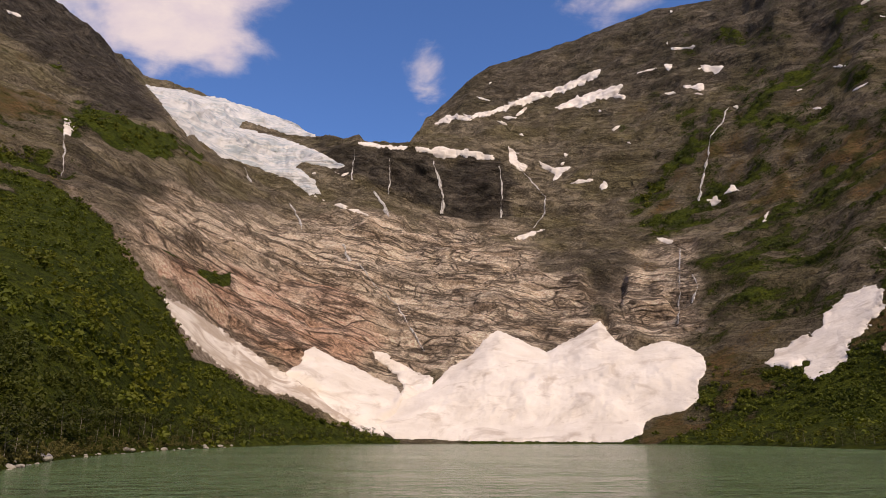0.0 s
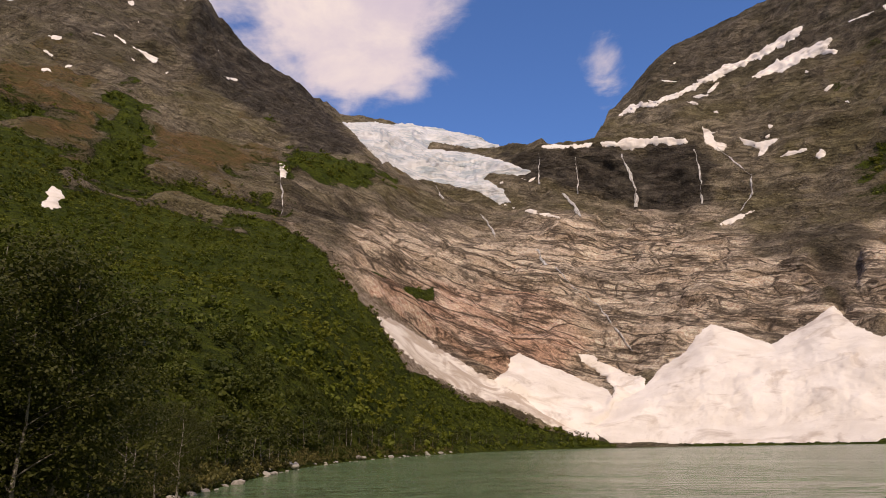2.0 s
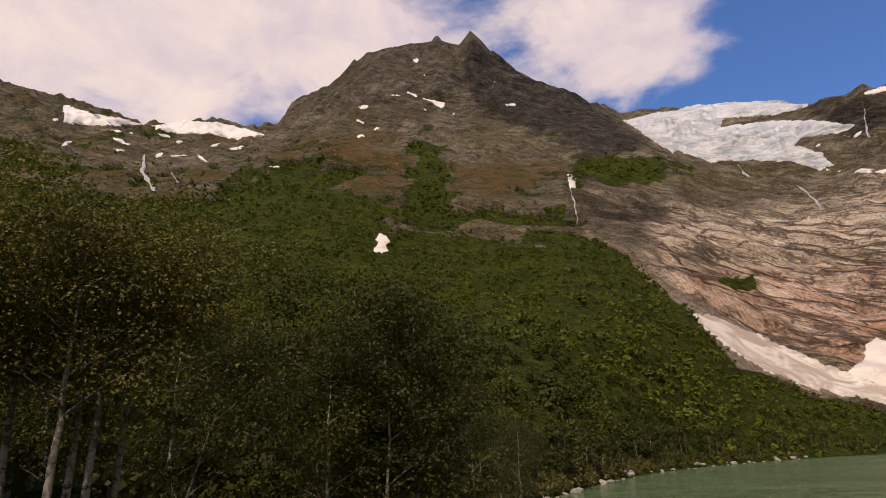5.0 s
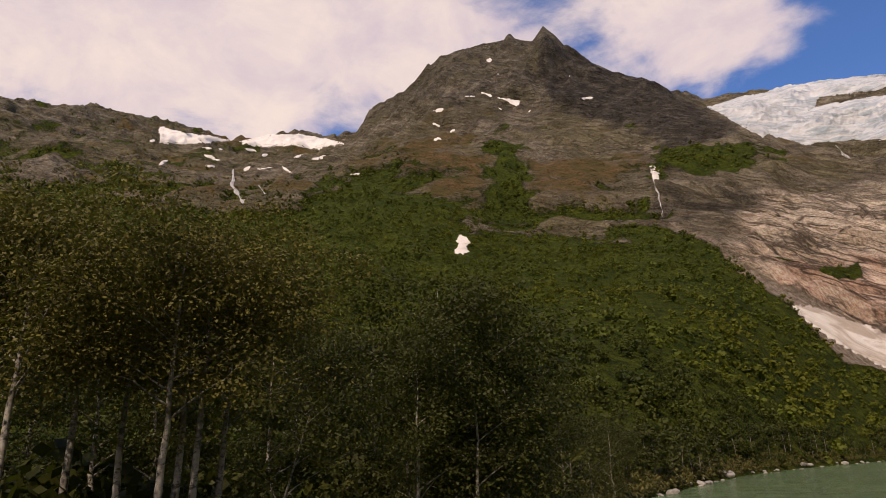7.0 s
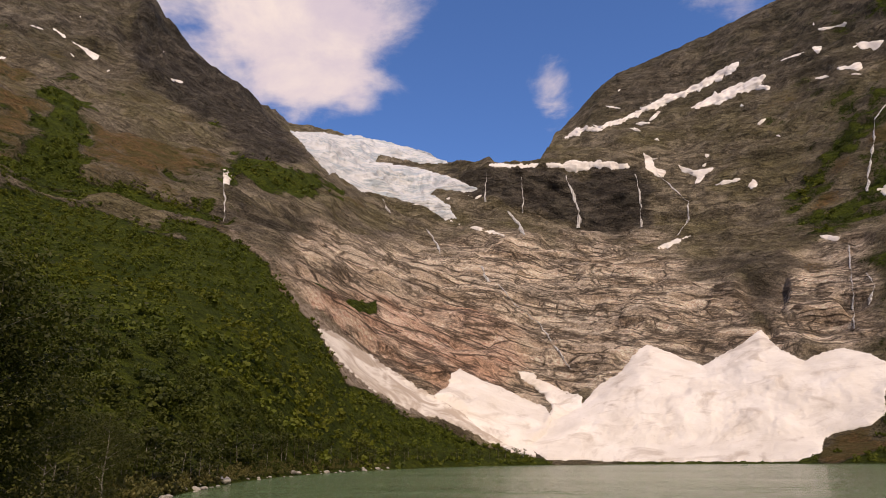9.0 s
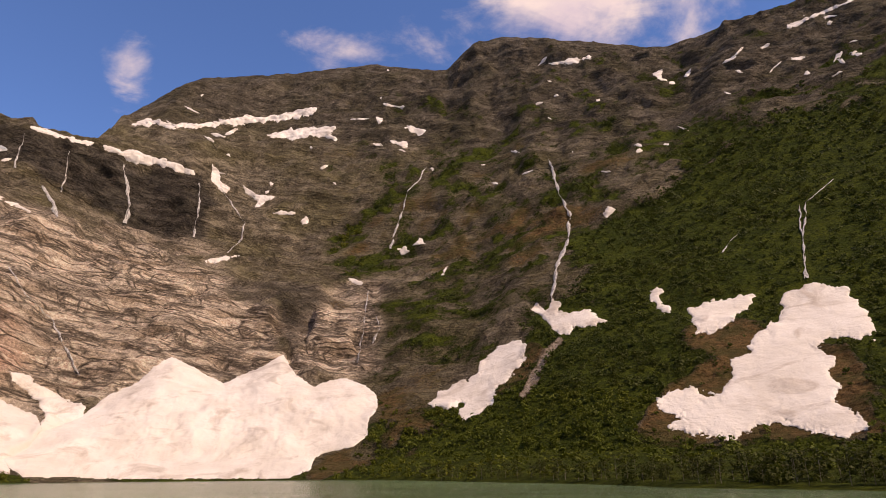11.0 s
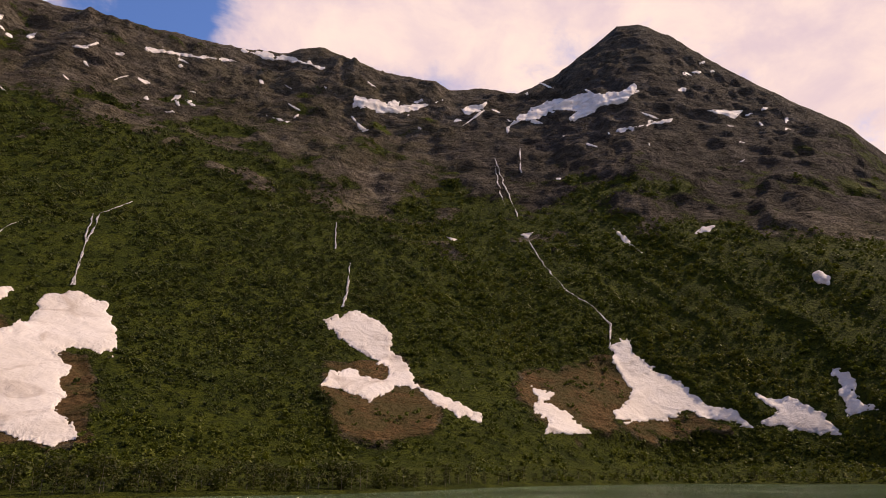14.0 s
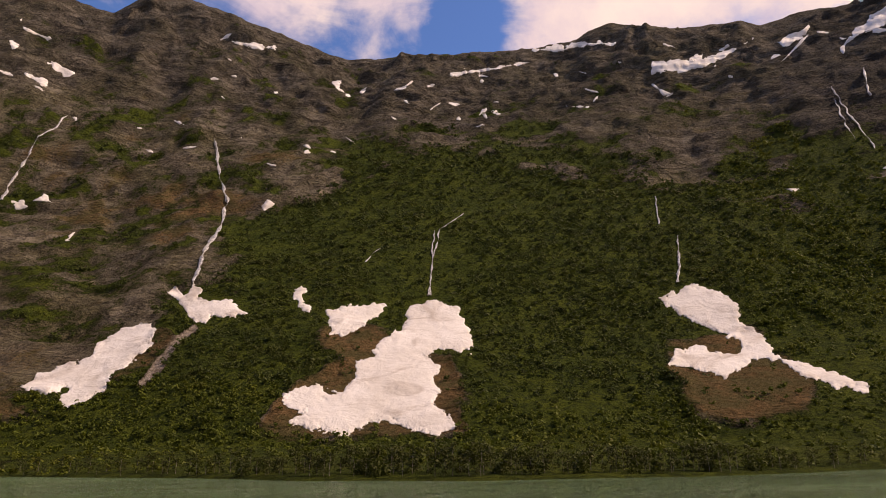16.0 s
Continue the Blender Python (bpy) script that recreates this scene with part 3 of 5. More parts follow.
SNOW_FIELDS.append(('white avalanche snow field on the green mountain foot', 3, [(-25.3, 5.5), (-26.6, 6.6), (-29.4, 7.8), (-30, 8.9), (-31.4, 10.3), (-33.4, 11), (-34.1, 10.3), (-33.3, 8.7), (-31.9, 7.3), (-31, 6.4), (-30.9, 5.6), (-29.5, 4.7), (-28.4, 4.2), (-28, 4.6), (-28.4, 5.4), (-26.8, 5.2)]))
SNOW_FIELDS.append(('white avalanche snow field on the green mountain foot', 3, [(-34.3, 13.3), (-35, 13.6), (-35.8, 13.1), (-36.3, 14), (-36.9, 13.6), (-36.7, 13), (-37.8, 12.8), (-39.4, 13.2), (-40.7, 12), (-39.5, 11.5), (-37.9, 11.6), (-37.5, 11), (-36.6, 11.1), (-35.6, 12.2)]))
SNOW_FIELDS.append(('white avalanche snow field on the green mountain foot', 3, [(-44.5, 13.8), (-45.1, 14.6), (-45.5, 14.1), (-45.2, 13.5), (-46, 12.7), (-46.1, 12), (-45.3, 12.4), (-44.7, 13.1)]))
SNOW_FIELDS.append(('white avalanche snow field on the green mountain foot', 3, [(-47.3, 12.5), (-49.4, 13), (-51.8, 13.1), (-52.9, 13.1), (-51.8, 12.1), (-50.6, 11.2), (-48.7, 10.2), (-47.7, 10.4)]))
SNOW_FIELDS.append(('white avalanche snow field on the green mountain foot', 3, [(-54.3, 12.9), (-56.8, 13.6), (-58.8, 12.8), (-60.3, 9.7), (-59.7, 8.9), (-57.2, 9.3), (-55.8, 8.6), (-57.2, 7.9), (-56.7, 6.9), (-57.2, 5.8), (-56.7, 4.9), (-58.6, 3), (-57.2, 2.2), (-54.4, 2.6), (-53.4, 3.3), (-51.6, 3.4), (-49.7, 2.2), (-47.4, 2.6), (-44.7, 3.3), (-46, 3.9), (-44.3, 4.8), (-44.1, 5.5), (-46.3, 6.4), (-47.7, 6), (-47.3, 5.4), (-48.9, 5.9), (-50, 6.9), (-50, 8.3), (-51.4, 8.8), (-51.9, 9.8), (-54.1, 11.2)]))
SNOW_FIELDS.append(('white avalanche snow field on the green mountain foot', 3, [(-75.9, 12.8), (-78.7, 13.6), (-80.7, 12.8), (-81.8, 11.8), (-82, 10.4), (-83.4, 9), (-84, 7.7), (-85.7, 6.8), (-88.4, 5.8), (-89.6, 4.9), (-89.5, 4.5), (-87.6, 4.9), (-85.2, 6.2), (-83.9, 7.2), (-82.3, 7.2), (-80.2, 6), (-78.6, 6.8), (-76.2, 7.5), (-76.5, 8.4), (-78.5, 8.7), (-81.2, 7.7), (-81.8, 8.7), (-79.9, 9.7), (-77.1, 11.3)]))
SNOW_FIELDS.append(('white avalanche snow field on the green mountain foot', 3, [(-93.6, 7.4), (-95.5, 6.6), (-94.8, 6), (-96.4, 5.3), (-98.5, 3.4), (-94.5, 3.4), (-95.1, 4.5), (-93.7, 5.4), (-94.2, 6.3)]))
SNOW_FIELDS.append(('white avalanche snow field on the green mountain foot', 3, [(-100.4, 10.3), (-102, 11.1), (-102.4, 9.5), (-104.1, 8.3), (-106.2, 6.9), (-107.4, 5.6), (-109.6, 4.9), (-110.5, 3.7), (-107.2, 4.5), (-105.9, 5.1), (-104.3, 4.4), (-101.2, 4.2), (-100.1, 5.2), (-101.4, 5.9), (-101.8, 6.8), (-100.8, 8.6)]))
SNOW_FIELDS.append(('white avalanche snow field on the green mountain foot', 3, [(-110.7, 6.3), (-112, 5.8), (-113.4, 5.7), (-115.5, 4.6), (-116.3, 3), (-113.7, 3.3), (-111.3, 4), (-112.5, 4.6)]))
SNOW_FIELDS.append(('small white snow patch left on the mountainside', 3, [(-93, 29.5), (-92.4, 28.4), (-92.4, 29.3), (-94.7, 30.6), (-97.3, 31.3), (-100.3, 31.4), (-103.2, 31.1), (-104.7, 31.8), (-104.8, 30.9), (-103.5, 30.3), (-101.6, 30.3), (-100, 29.5), (-98.1, 29.4), (-99.2, 30.1), (-97.2, 30.5), (-95.1, 29.7)]))
SNOW_FIELDS.append(('small white snow patch left on the mountainside', 3, [(-77.5, 30.8), (-77.7, 31.8), (-80.8, 31.4), (-82.2, 31.6), (-81.9, 31.1), (-86.3, 31.6), (-83, 30.6), (-80.8, 30.5)]))
SNOW_FIELDS.append(('small white snow patch left on the mountainside', 3, [(-57.2, 32.7), (-60.9, 32.9), (-64.1, 33.1), (-66.3, 33.1), (-63, 32.7), (-58.8, 32.4)]))
SNOW_FIELDS.append(('small white snow patch left on the mountainside', 3, [(-87.9, 30.9), (-90.6, 31.4), (-90.3, 30.8), (-88.7, 30.5)]))
SNOW_FIELDS.append(('small white snow patch left on the mountainside', 3, [(-102.2, 28.1), (-104.5, 28.4), (-107.4, 28.5), (-106.7, 28.1), (-104, 28)]))
SNOW_FIELDS.append(('small white snow patch left on the mountainside', 3, [(-110.4, 28.6), (-111.8, 28.3), (-113.7, 28), (-112.7, 27.3), (-111.7, 28)]))
SNOW_FIELDS.append(('small white snow patch left on the mountainside', 3, [(-66.2, 34.1), (-71.2, 34.3), (-74.9, 33.6), (-71.8, 33.8), (-67.3, 33.9)]))
SNOW_FIELDS.append(('small white snow patch left on the mountainside', 3, [(-77.4, 30), (-79.1, 28.9), (-78.3, 29)]))
SNOW_FIELDS.append(('small white snow patch left on the mountainside', 3, [(-69.5, 29.3), (-71.7, 29.1), (-71.4, 28.9)]))
SNOW_FIELDS.append(('small white snow patch left on the mountainside', 3, [(-46.5, 31.7), (-47.8, 31.8), (-47.7, 31.2), (-48.8, 30.5), (-47.5, 31)]))
SNOW_FIELDS.append(('small white snow patch left on the mountainside', 3, [(-49.2, 30.7), (-50.5, 31.6), (-49.9, 30.9)]))
SNOW_FIELDS.append(('small white snow patch left on the mountainside', 3, [(-52.9, 31.2), (-54.8, 32), (-53.9, 31.3)]))
SNOW_FIELDS.append(('small white snow patch left on the mountainside', 3, [(-53.5, 30.7), (-54.7, 30), (-54.1, 30.2)]))
SNOW_FIELDS.append(('small white snow patch left on the mountainside', 3, [(-108.3, 19), (-109, 19.5), (-109.9, 19.4), (-109.5, 19)]))
SNOW_FIELDS.append(('small white snow patch left on the mountainside', 3, [(-101.6, 20.1), (-103, 19), (-103.8, 17.9), (-102.5, 18.8)]))
SNOW_FIELDS.append(('small white snow patch left on the mountainside', 3, [(-86.6, 20.1), (-87.6, 19.8), (-87.1, 19.7)]))
SNOW_FIELDS.append(('small white snow patch left on the mountainside', 3, [(-93.3, 20.1), (-94.8, 20.4), (-94, 19.8)]))
SNOW_FIELDS.append(('small white snow patch left on the mountainside', 3, [(-41.1, 20.9), (-41.7, 21.5), (-42.5, 21.2), (-41.5, 20.6)]))
SNOW_FIELDS.append(('small white snow patch left on the mountainside', 3, [(-23.3, 29.2), (-25.3, 28.8), (-24.8, 28.3), (-23.6, 28.7)]))
SNOW_FIELDS.append(('small white snow patch left on the mountainside', 3, [(-37.1, 33.7), (-41.3, 33.9), (-41.7, 33.5), (-37.7, 33.5)]))
SNOW_FIELDS.append(('small white snow patch left on the mountainside', 3, [(-23.9, 18.9), (-24.6, 19.6), (-25.5, 19)]))
SNOW_FIELDS.append(('white avalanche snow field on the green mountain foot', 3, [(-116.4, 7.8), (-117.4, 7.3), (-118.2, 6.4), (-117.6, 6.1), (-118.1, 5.3), (-119.0, 4.6), (-116.9, 4.3), (-116.7, 6.1)]))
SNOW_FIELDS.append(('small white snow patch left on the mountainside', 3, [(-116.1, 14.8), (-116.9, 15.0), (-117.6, 14.4), (-117.3, 13.8), (-116.7, 13.9)]))
FALLS = []
FALLS.append((0.34, [(1.1, 23.4), (0.6, 21.8), (0.2, 20.4), (0.3, 18.9)]))
FALLS.append((0.15, [(5.2, 23.6), (5.1, 22.1), (5.2, 20.5)]))
FALLS.append((0.19, [(-5, 22.9), (-5.2, 20.6), (-5, 18.5)]))
FALLS.append((0.15, [(8.4, 24.2), (8.5, 22.8), (8.6, 21.6)]))
FALLS.append((0.44, [(6.5, 20.7), (5.7, 19.7), (5.1, 18.6)]))
FALLS.append((0.29, [(14.1, 19.4), (13.2, 18.3), (12.7, 17.1)]))
FALLS.append((0.29, [(9.1, 16.1), (8.8, 15.3), (8.4, 14.7)]))
FALLS.append((0.19, [(7.7, 14.6), (6.2, 12.7), (4.2, 11), (3, 9), (1.8, 7.1)]))
FALLS.append((0.24, [(-25.2, 25.7), (-24.6, 24.5), (-23.5, 23.6), (-23.1, 21.9), (-22.5, 20.5), (-22, 18.6)]))
FALLS.append((0.19, [(-6.8, 22.8), (-8.2, 21.1), (-9.1, 20.1), (-8.9, 18.7), (-7.9, 17.5)]))
FALLS.append((0.24, [(32.2, 22.2), (31.9, 21), (31.8, 19.1)]))
FALLS.append((0.24, [(18.1, 21.9), (17.7, 21.3), (17.4, 20.7)]))
FALLS.append((0.15, [(-20.1, 15), (-19.9, 12.8), (-19.4, 8.9)]))
FALLS.append((0.24, [(-20.9, 12.8), (-21.2, 11.8), (-20.6, 10.5)]))
FALLS.append((0.44, [(-36.8, 25.9), (-37.5, 22.9), (-38.3, 21.2), (-38.1, 19), (-36.9, 16.8), (-36.2, 13.8)]))
FALLS.append((0.34, [(-77.9, 17.6), (-77.8, 15.1), (-77.5, 13.8)]))
FALLS.append((0.24, [(-56.8, 19.4), (-56.5, 17), (-56.3, 13.8)]))
FALLS.append((0.15, [(-76.5, 21), (-76.5, 20.1), (-76.6, 18.7)]))
FALLS.append((0.24, [(-93.6, 27.4), (-93.6, 26.4), (-93.6, 25.3)]))
FALLS.append((0.19, [(-91.2, 26.7), (-92.2, 24), (-93.2, 21.6)]))
FALLS.append((0.24, [(-94, 19.6), (-95.2, 17.6), (-97.2, 15.1), (-99.2, 13.8), (-100.7, 12.1), (-100.4, 10.1)]))
FALLS.append((0.19, [(-59.5, 20.8), (-57.3, 19.5), (-56.7, 17.5), (-56.2, 13.8)]))
FALLS.append((0.15, [(-51.9, 17.9), (-51.3, 17.5), (-50.6, 16.6)]))
FALLS.append((0.15, [(-91.2, 26), (-91.5, 24.5), (-92, 22.5)]))
FALLS.append((0.54, [(70.2, 24.5), (70.1, 23.1), (69, 21.7)]))
FALLS.append((0.24, [(67.9, 23.3), (67.6, 23), (67.3, 22.6)]))
ICEFALL = [(26.7, 27.1), (24.3, 27.3), (22.4, 27.1), (21.1, 27.2), (19.4, 27), (16.2, 26.5), (14.1, 26), (11.8, 25), (14.1, 25), (16.2, 25.3), (18.6, 25.6), (18.8, 24.9), (20.6, 24.4), (23, 23.8), (25.4, 25.9)]
ICE_TONGUE = [(23.1, 24.3), (20.7, 24.9), (18.8, 25.1), (16.1, 24.8), (13.5, 24.3), (11.4, 23.7), (9.3, 22.8), (9.9, 22.5), (13.2, 22.9), (13.5, 22.4), (11.9, 21.5), (11.3, 20.3), (12.3, 20.1), (13.9, 21.2), (16, 21.8), (18.5, 22.3), (20, 22.5), (22.1, 23.7)]
SLAB = [(27.7, 15.4), (23.5, 18.6), (15.8, 17.7), (10.8, 18.4), (-0.4, 17.5), (-5.9, 16.3), (-8.2, 14.2), (-12.3, 13), (-13, 9.7), (-14.5, 11.5), (-17, 14.9), (-20.9, 14.5), (-20.4, 7.5), (-14.9, 6.9), (-8.6, 6.8), (0.4, 5), (8.5, 1.6), (16, 4)]
PINK = [(27.7, 15.4), (23, 13.5), (15.5, 13), (7.6, 11.7), (5.7, 8.3), (8.5, 5.5), (13.2, 5), (18.1, 8.6), (23.3, 11.6)]
DARK_BAND = [(32.6, 20.5), (26.8, 20), (19.7, 18.9), (15.8, 18.7), (19.6, 17.7), (23.5, 18.8), (26.6, 17.3), (31.5, 18.5)]
CAVE = [(-12.3, 12.8), (-15.5, 13.2), (-14.8, 10.5), (-13.6, 9.2), (-13, 10.4)]
CAVE2 = [(12.3, 10.9), (9.1, 10.5), (7.6, 9.8), (9.1, 9.3), (11.5, 9.7)]
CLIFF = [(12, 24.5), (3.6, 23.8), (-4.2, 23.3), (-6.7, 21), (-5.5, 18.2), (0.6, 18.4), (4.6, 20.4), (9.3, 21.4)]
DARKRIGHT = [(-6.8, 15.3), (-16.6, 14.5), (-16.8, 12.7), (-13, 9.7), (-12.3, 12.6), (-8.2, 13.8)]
LEDGE = [(25.2, 14.7), (22.1, 13.6), (18.4, 13.3), (18.3, 12.3), (21.6, 12.3), (24.4, 13.6)]
HEATH = [(59.1, 25.3), (51.2, 29.6), (38.3, 27.8), (33.2, 24.1), (27.8, 25.5), (21.6, 23.3), (19.6, 20.6), (33.4, 21.7), (39.7, 19.6), (46.9, 20.2), (54.1, 24.3)]
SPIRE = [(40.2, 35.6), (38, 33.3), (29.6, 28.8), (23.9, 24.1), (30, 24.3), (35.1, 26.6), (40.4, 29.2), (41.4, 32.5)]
GREEN1 = [(46.9, 26.9), (43.7, 26.9), (42.8, 20.2), (46.4, 20.7)]
GREEN2 = [(31.1, 24.4), (23.9, 24.1), (22.3, 21.5), (28.3, 21.3), (31.8, 22.1)]
EARTH1 = [(-21.3, 5.5), (-28.1, 4.2), (-32.5, 8.2), (-34, 9.6), (-34, 6.5), (-31.7, 5.6), (-28.9, 3.6), (-22, 1.7)]
EARTH2 = [(-47.5, 10.4), (-52.4, 10.7), (-58.7, 8.3), (-58.6, 2.8), (-53.5, 1.3), (-49.7, 1.9), (-44.2, 3), (-43.2, 5), (-45.8, 6.9), (-49.5, 7.9)]
EARTH3 = [(-75.9, 8.7), (-82, 10), (-85.2, 6), (-84.9, 3.9), (-80.5, 2.5), (-77.4, 3.8)]
EARTH4 = [(-92.7, 7.2), (-100.3, 9.5), (-101.5, 6.4), (-100.8, 4.1), (-105.9, 5.1), (-109.1, 3.4), (-97.8, 2.9)]
EARTH5 = [(-16.1, 1.6), (-20.3, 3.2), (-21.4, 5.7), (-24.8, 5.5), (-27.2, 4.6), (-22.5, 2.3), (-16.7, -0.1)]
TRACK = [(-36.6, 10.7), (-37.1, 10.6), (-35.6, 8.8), (-34.4, 6.5), (-33.3, 5.2), (-32.9, 5.8), (-34.2, 8.1)]
GULLY = [(32.1, 18.6), (28.2, 16.7), (26.2, 14.1), (22.9, 11.6), (15.2, 5.9), (8.5, 1.8), (5.6, 0.2), (9.4, 1.6), (16, 3.8), (20.7, 6.2), (23.5, 10.7), (27.7, 15.4)]


def zone(poly, width, warp=0.5):
    """How far the land belongs to an outlined stretch, with an uneven edge."""
    wob = warp * fbm(X0 / 30, Y0 / 30, ZZ / 30, 3)
    return soft(edge(AZ, EL0, poly) + wob, -width, width)


# what covers the land
big_n = fbm(X0 / 120, Y0 / 120, ZZ / 120, 4)
mid_n = fbm(X0 / 35, Y0 / 35, ZZ / 35, 4)
east = 1 - soft(AZ, -27.0, -19.0)
# upper limits of the woods, west and east of the lake
WOOD_WEST = [(0, -2.0), (4.7, 0.3), (10.8, 1.7), (16.0, 3.7), (20.2, 6.4), (22.7, 9.9), (27.7, 15.5), (32.4, 19.0), (38.7, 19.6), (44, 20.2), (49, 20.4), (53.1, 24.6), (57.6, 24.6), (62.6, 22.6), (66.4, 21), (76, 21), (90, 21), (180, 12)]
WOOD_EAST = [(-180, 12), (-118, 16.5), (-103, 19.4), (-92, 20.2), (-78, 21.5), (-68, 24.5), (-58, 26.5), (-48, 24), (-41, 17.5), (-36, 13), (-32, 9), (-27, 4.5), (-22, 2.0), (-18, 0.2), (0, -2.0)]
lim = np.where(AZ > 0, np.interp(AZ, [q[0] for q in WOOD_WEST], [q[1] for q in WOOD_WEST]), np.interp(AZ, [q[0] for q in WOOD_EAST], [q[1] for q in WOOD_EAST]))
wood = soft(lim - EL0 + np.where(AZ > 0, 0.5 + 2.6 * soft(AZ, 29, 34), 3.0) * mid_n + np.where(AZ < 0, 4.5, 0.3 + 3.0 * soft(AZ, 29, 34)) * big_n, np.where(AZ > 0, -0.4 - 1.2 * soft(AZ, 30, 36), -3.5), np.where(AZ > 0, 0.4 + 0.6 * soft(AZ, 30, 36), 1.5))
veg = wood.copy()
scrub = 0.60 + 0.7 * big_n + 0.3 * mid_n - (0.03 + 0.10 * soft(-AZ, 84, 92)) * np.maximum(EL0 - 23, 0)
veg = np.maximum(veg, np.maximum(scrub * soft(-AZ, 12, 19), (scrub - 0.10) * soft(AZ, 24, 30)))
for poly, k in ((GREEN1, 0.8), (GREEN2, 0.85)):
    veg = np.maximum(veg, k * zone(poly, 1.2, 2.6))
green = np.maximum(zone(GREEN1, 1.2, 3.0), zone(GREEN2, 1.0, 2.4))
slab = zone(SLAB, 1.2, 1.5)
pink = zone(PINK, 1.5, 2.0)
earth = np.clip((0.52 + 0.5 * big_n) * zone(HEATH, 3.5, 4.0), 0, 1)
earth = np.maximum(earth, np.clip(0.28 + 0.6 * big_n - 0.5 * mid_n, 0, 0.7) * np.maximum(soft(-AZ, 10, 20), soft(AZ, 26, 32)) * (1 - wood))
gully = zone(GULLY, 0.25, 0.3)
for poly in (EARTH1, EARTH2, EARTH3, EARTH4, EARTH5):
    earth = np.maximum(earth, zone(poly, 1.9, 2.6))
gully = np.maximum(gully, zone(TRACK, 0.2, 0.2))
earth = np.maximum(earth, gully)
earth = earth * (1 - 0.9 * green)
veg = np.where(AZ > -25, veg * (1 - slab), veg) * (1 - earth * 0.92)
veg = np.maximum(veg, 0.95 * zone(LEDGE, 0.25, 0.2))
wood = wood * (1 - soft(earth, 0.3, 0.6))
# dark rock; in CAVE and CAVE2 the hollow's shade is painted into the colour
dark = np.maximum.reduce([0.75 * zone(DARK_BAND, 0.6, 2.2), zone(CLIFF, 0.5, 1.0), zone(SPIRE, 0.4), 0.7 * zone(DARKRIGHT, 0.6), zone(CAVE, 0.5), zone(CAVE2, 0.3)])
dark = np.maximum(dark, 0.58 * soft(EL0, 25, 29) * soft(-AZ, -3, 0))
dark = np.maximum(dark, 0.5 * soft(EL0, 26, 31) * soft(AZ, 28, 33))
# slaty rock above the eastern woods, darkened further to stand for shade
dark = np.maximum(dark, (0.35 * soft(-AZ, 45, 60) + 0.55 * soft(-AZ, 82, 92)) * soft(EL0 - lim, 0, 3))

earth = earth * (1 - 0.85 * dark)
veg = veg * (1 - 0.6 * dark * soft(AZ, -5, 0))

under_snow = np.maximum.reduce([zone(poly, 0.7, 0.2) for label, thick, poly in SNOW_FIELDS if 'avalanche' in label or thick >= 6 and poly[0][1] < 20])

# relief: blocks, beds and gullies in the rock
rocky = np.clip(1 - wood, 0, 1) * soft(ROWI, ROW_FOOT - 8, ROW_FOOT + 20) * (1 - 0.8 * earth * soft(18 - EL0, -2, 2) - 0.35 * earth * soft(EL0 - 18, -2, 2))
size = RR / 800
slopeR, slopeZ = np.gradient(RR, axis=0), np.gradient(ZZ, axis=0)
ln = np.hypot(slopeR, slopeZ) + 1e-6
nR, nZ = -slopeZ / ln, slopeR / ln
tilt_s = X0 * math.cos(radians(17)) - ZZ * math.sin(radians(17))
tilt_t = X0 * math.sin(radians(17)) + ZZ * math.cos(radians(17)) + 0.10 * Y0
warp = 14 * fbm(X0 / 70, Y0 / 70, ZZ / 70, 3)
beds = ridged(tilt_s / 75, Y0 / 90, (tilt_t + warp) / 15, 5)
blocks = ridged(X0 / 48, Y0 / 48, (ZZ + warp) / 40, 5)
crags = ridged(X0 / 130, Y0 / 130, ZZ / 190, 5)
steps_n = (tilt_t + warp) / 13
treads = np.abs(steps_n - np.floor(steps_n) - 0.5) * 2
angular = np.zeros_like(RR)
sel = (rocky > 0.15) & (ROWI <= ROW_CREST) & (AZ > -134) & (AZ < 92)
p1, p2, p3 = tilt_s[sel], Y0[sel], (tilt_t + 0.5 * warp)[sel]
angular[sel] = (0.65 + 0.85 * slab[sel]) * (8.0 * blocky(p1 / 56, p2 / 56, p3 / 19) + 3.6 * blocky(p1 / 21, p2 / 21, p3 / 8))
for _ in range(2):                                 # wear the block edges
    angular[1:-1] = 0.25 * angular[:-2] + 0.5 * angular[1:-1] + 0.25 * angular[2:]
    angular[:, 1:-1] = 0.25 * angular[:, :-2] + 0.5 * angular[:, 1:-1] + 0.25 * angular[:, 2:]
relief = rocky * (angular * np.clip(size, 0.5, 1.3) + slab * (2.0 * beds + 2.5 * blocks + 1.5 * treads) + (1 - slab) * ((11 + 11 * soft(AZ, 26, 32)) * crags * size * (1 - 0.6 * soft(-AZ, 80, 92)) + 4.5 * blocks + 1.5 * beds))
relief += (1 - rocky) * soft(ROWI, ROW_FOOT - 14, ROW_FOOT + 30) * (2.5 * fbm(X0 / 40, Y0 / 40, ZZ / 60, 4))
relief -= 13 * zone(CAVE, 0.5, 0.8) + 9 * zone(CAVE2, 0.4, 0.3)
fall_line = fbm(AZ * 0.22 + 0.03 * EL0 + 0.5 * big_n, EL0 * 0.06, mid_n * 0.6, 4)
relief += (6 + 8 * east) * rocky * fall_line * size
spurs = ridged((AZ - EL0 * 1.1) * 0.16 + 0.7 * big_n, EL0 * 0.02, AZ * 0, 3)
relief += 4.5 * soft(-AZ, 66, 80) * soft(EL0, 2.5, 6) * wood * spurs * size * 1.6
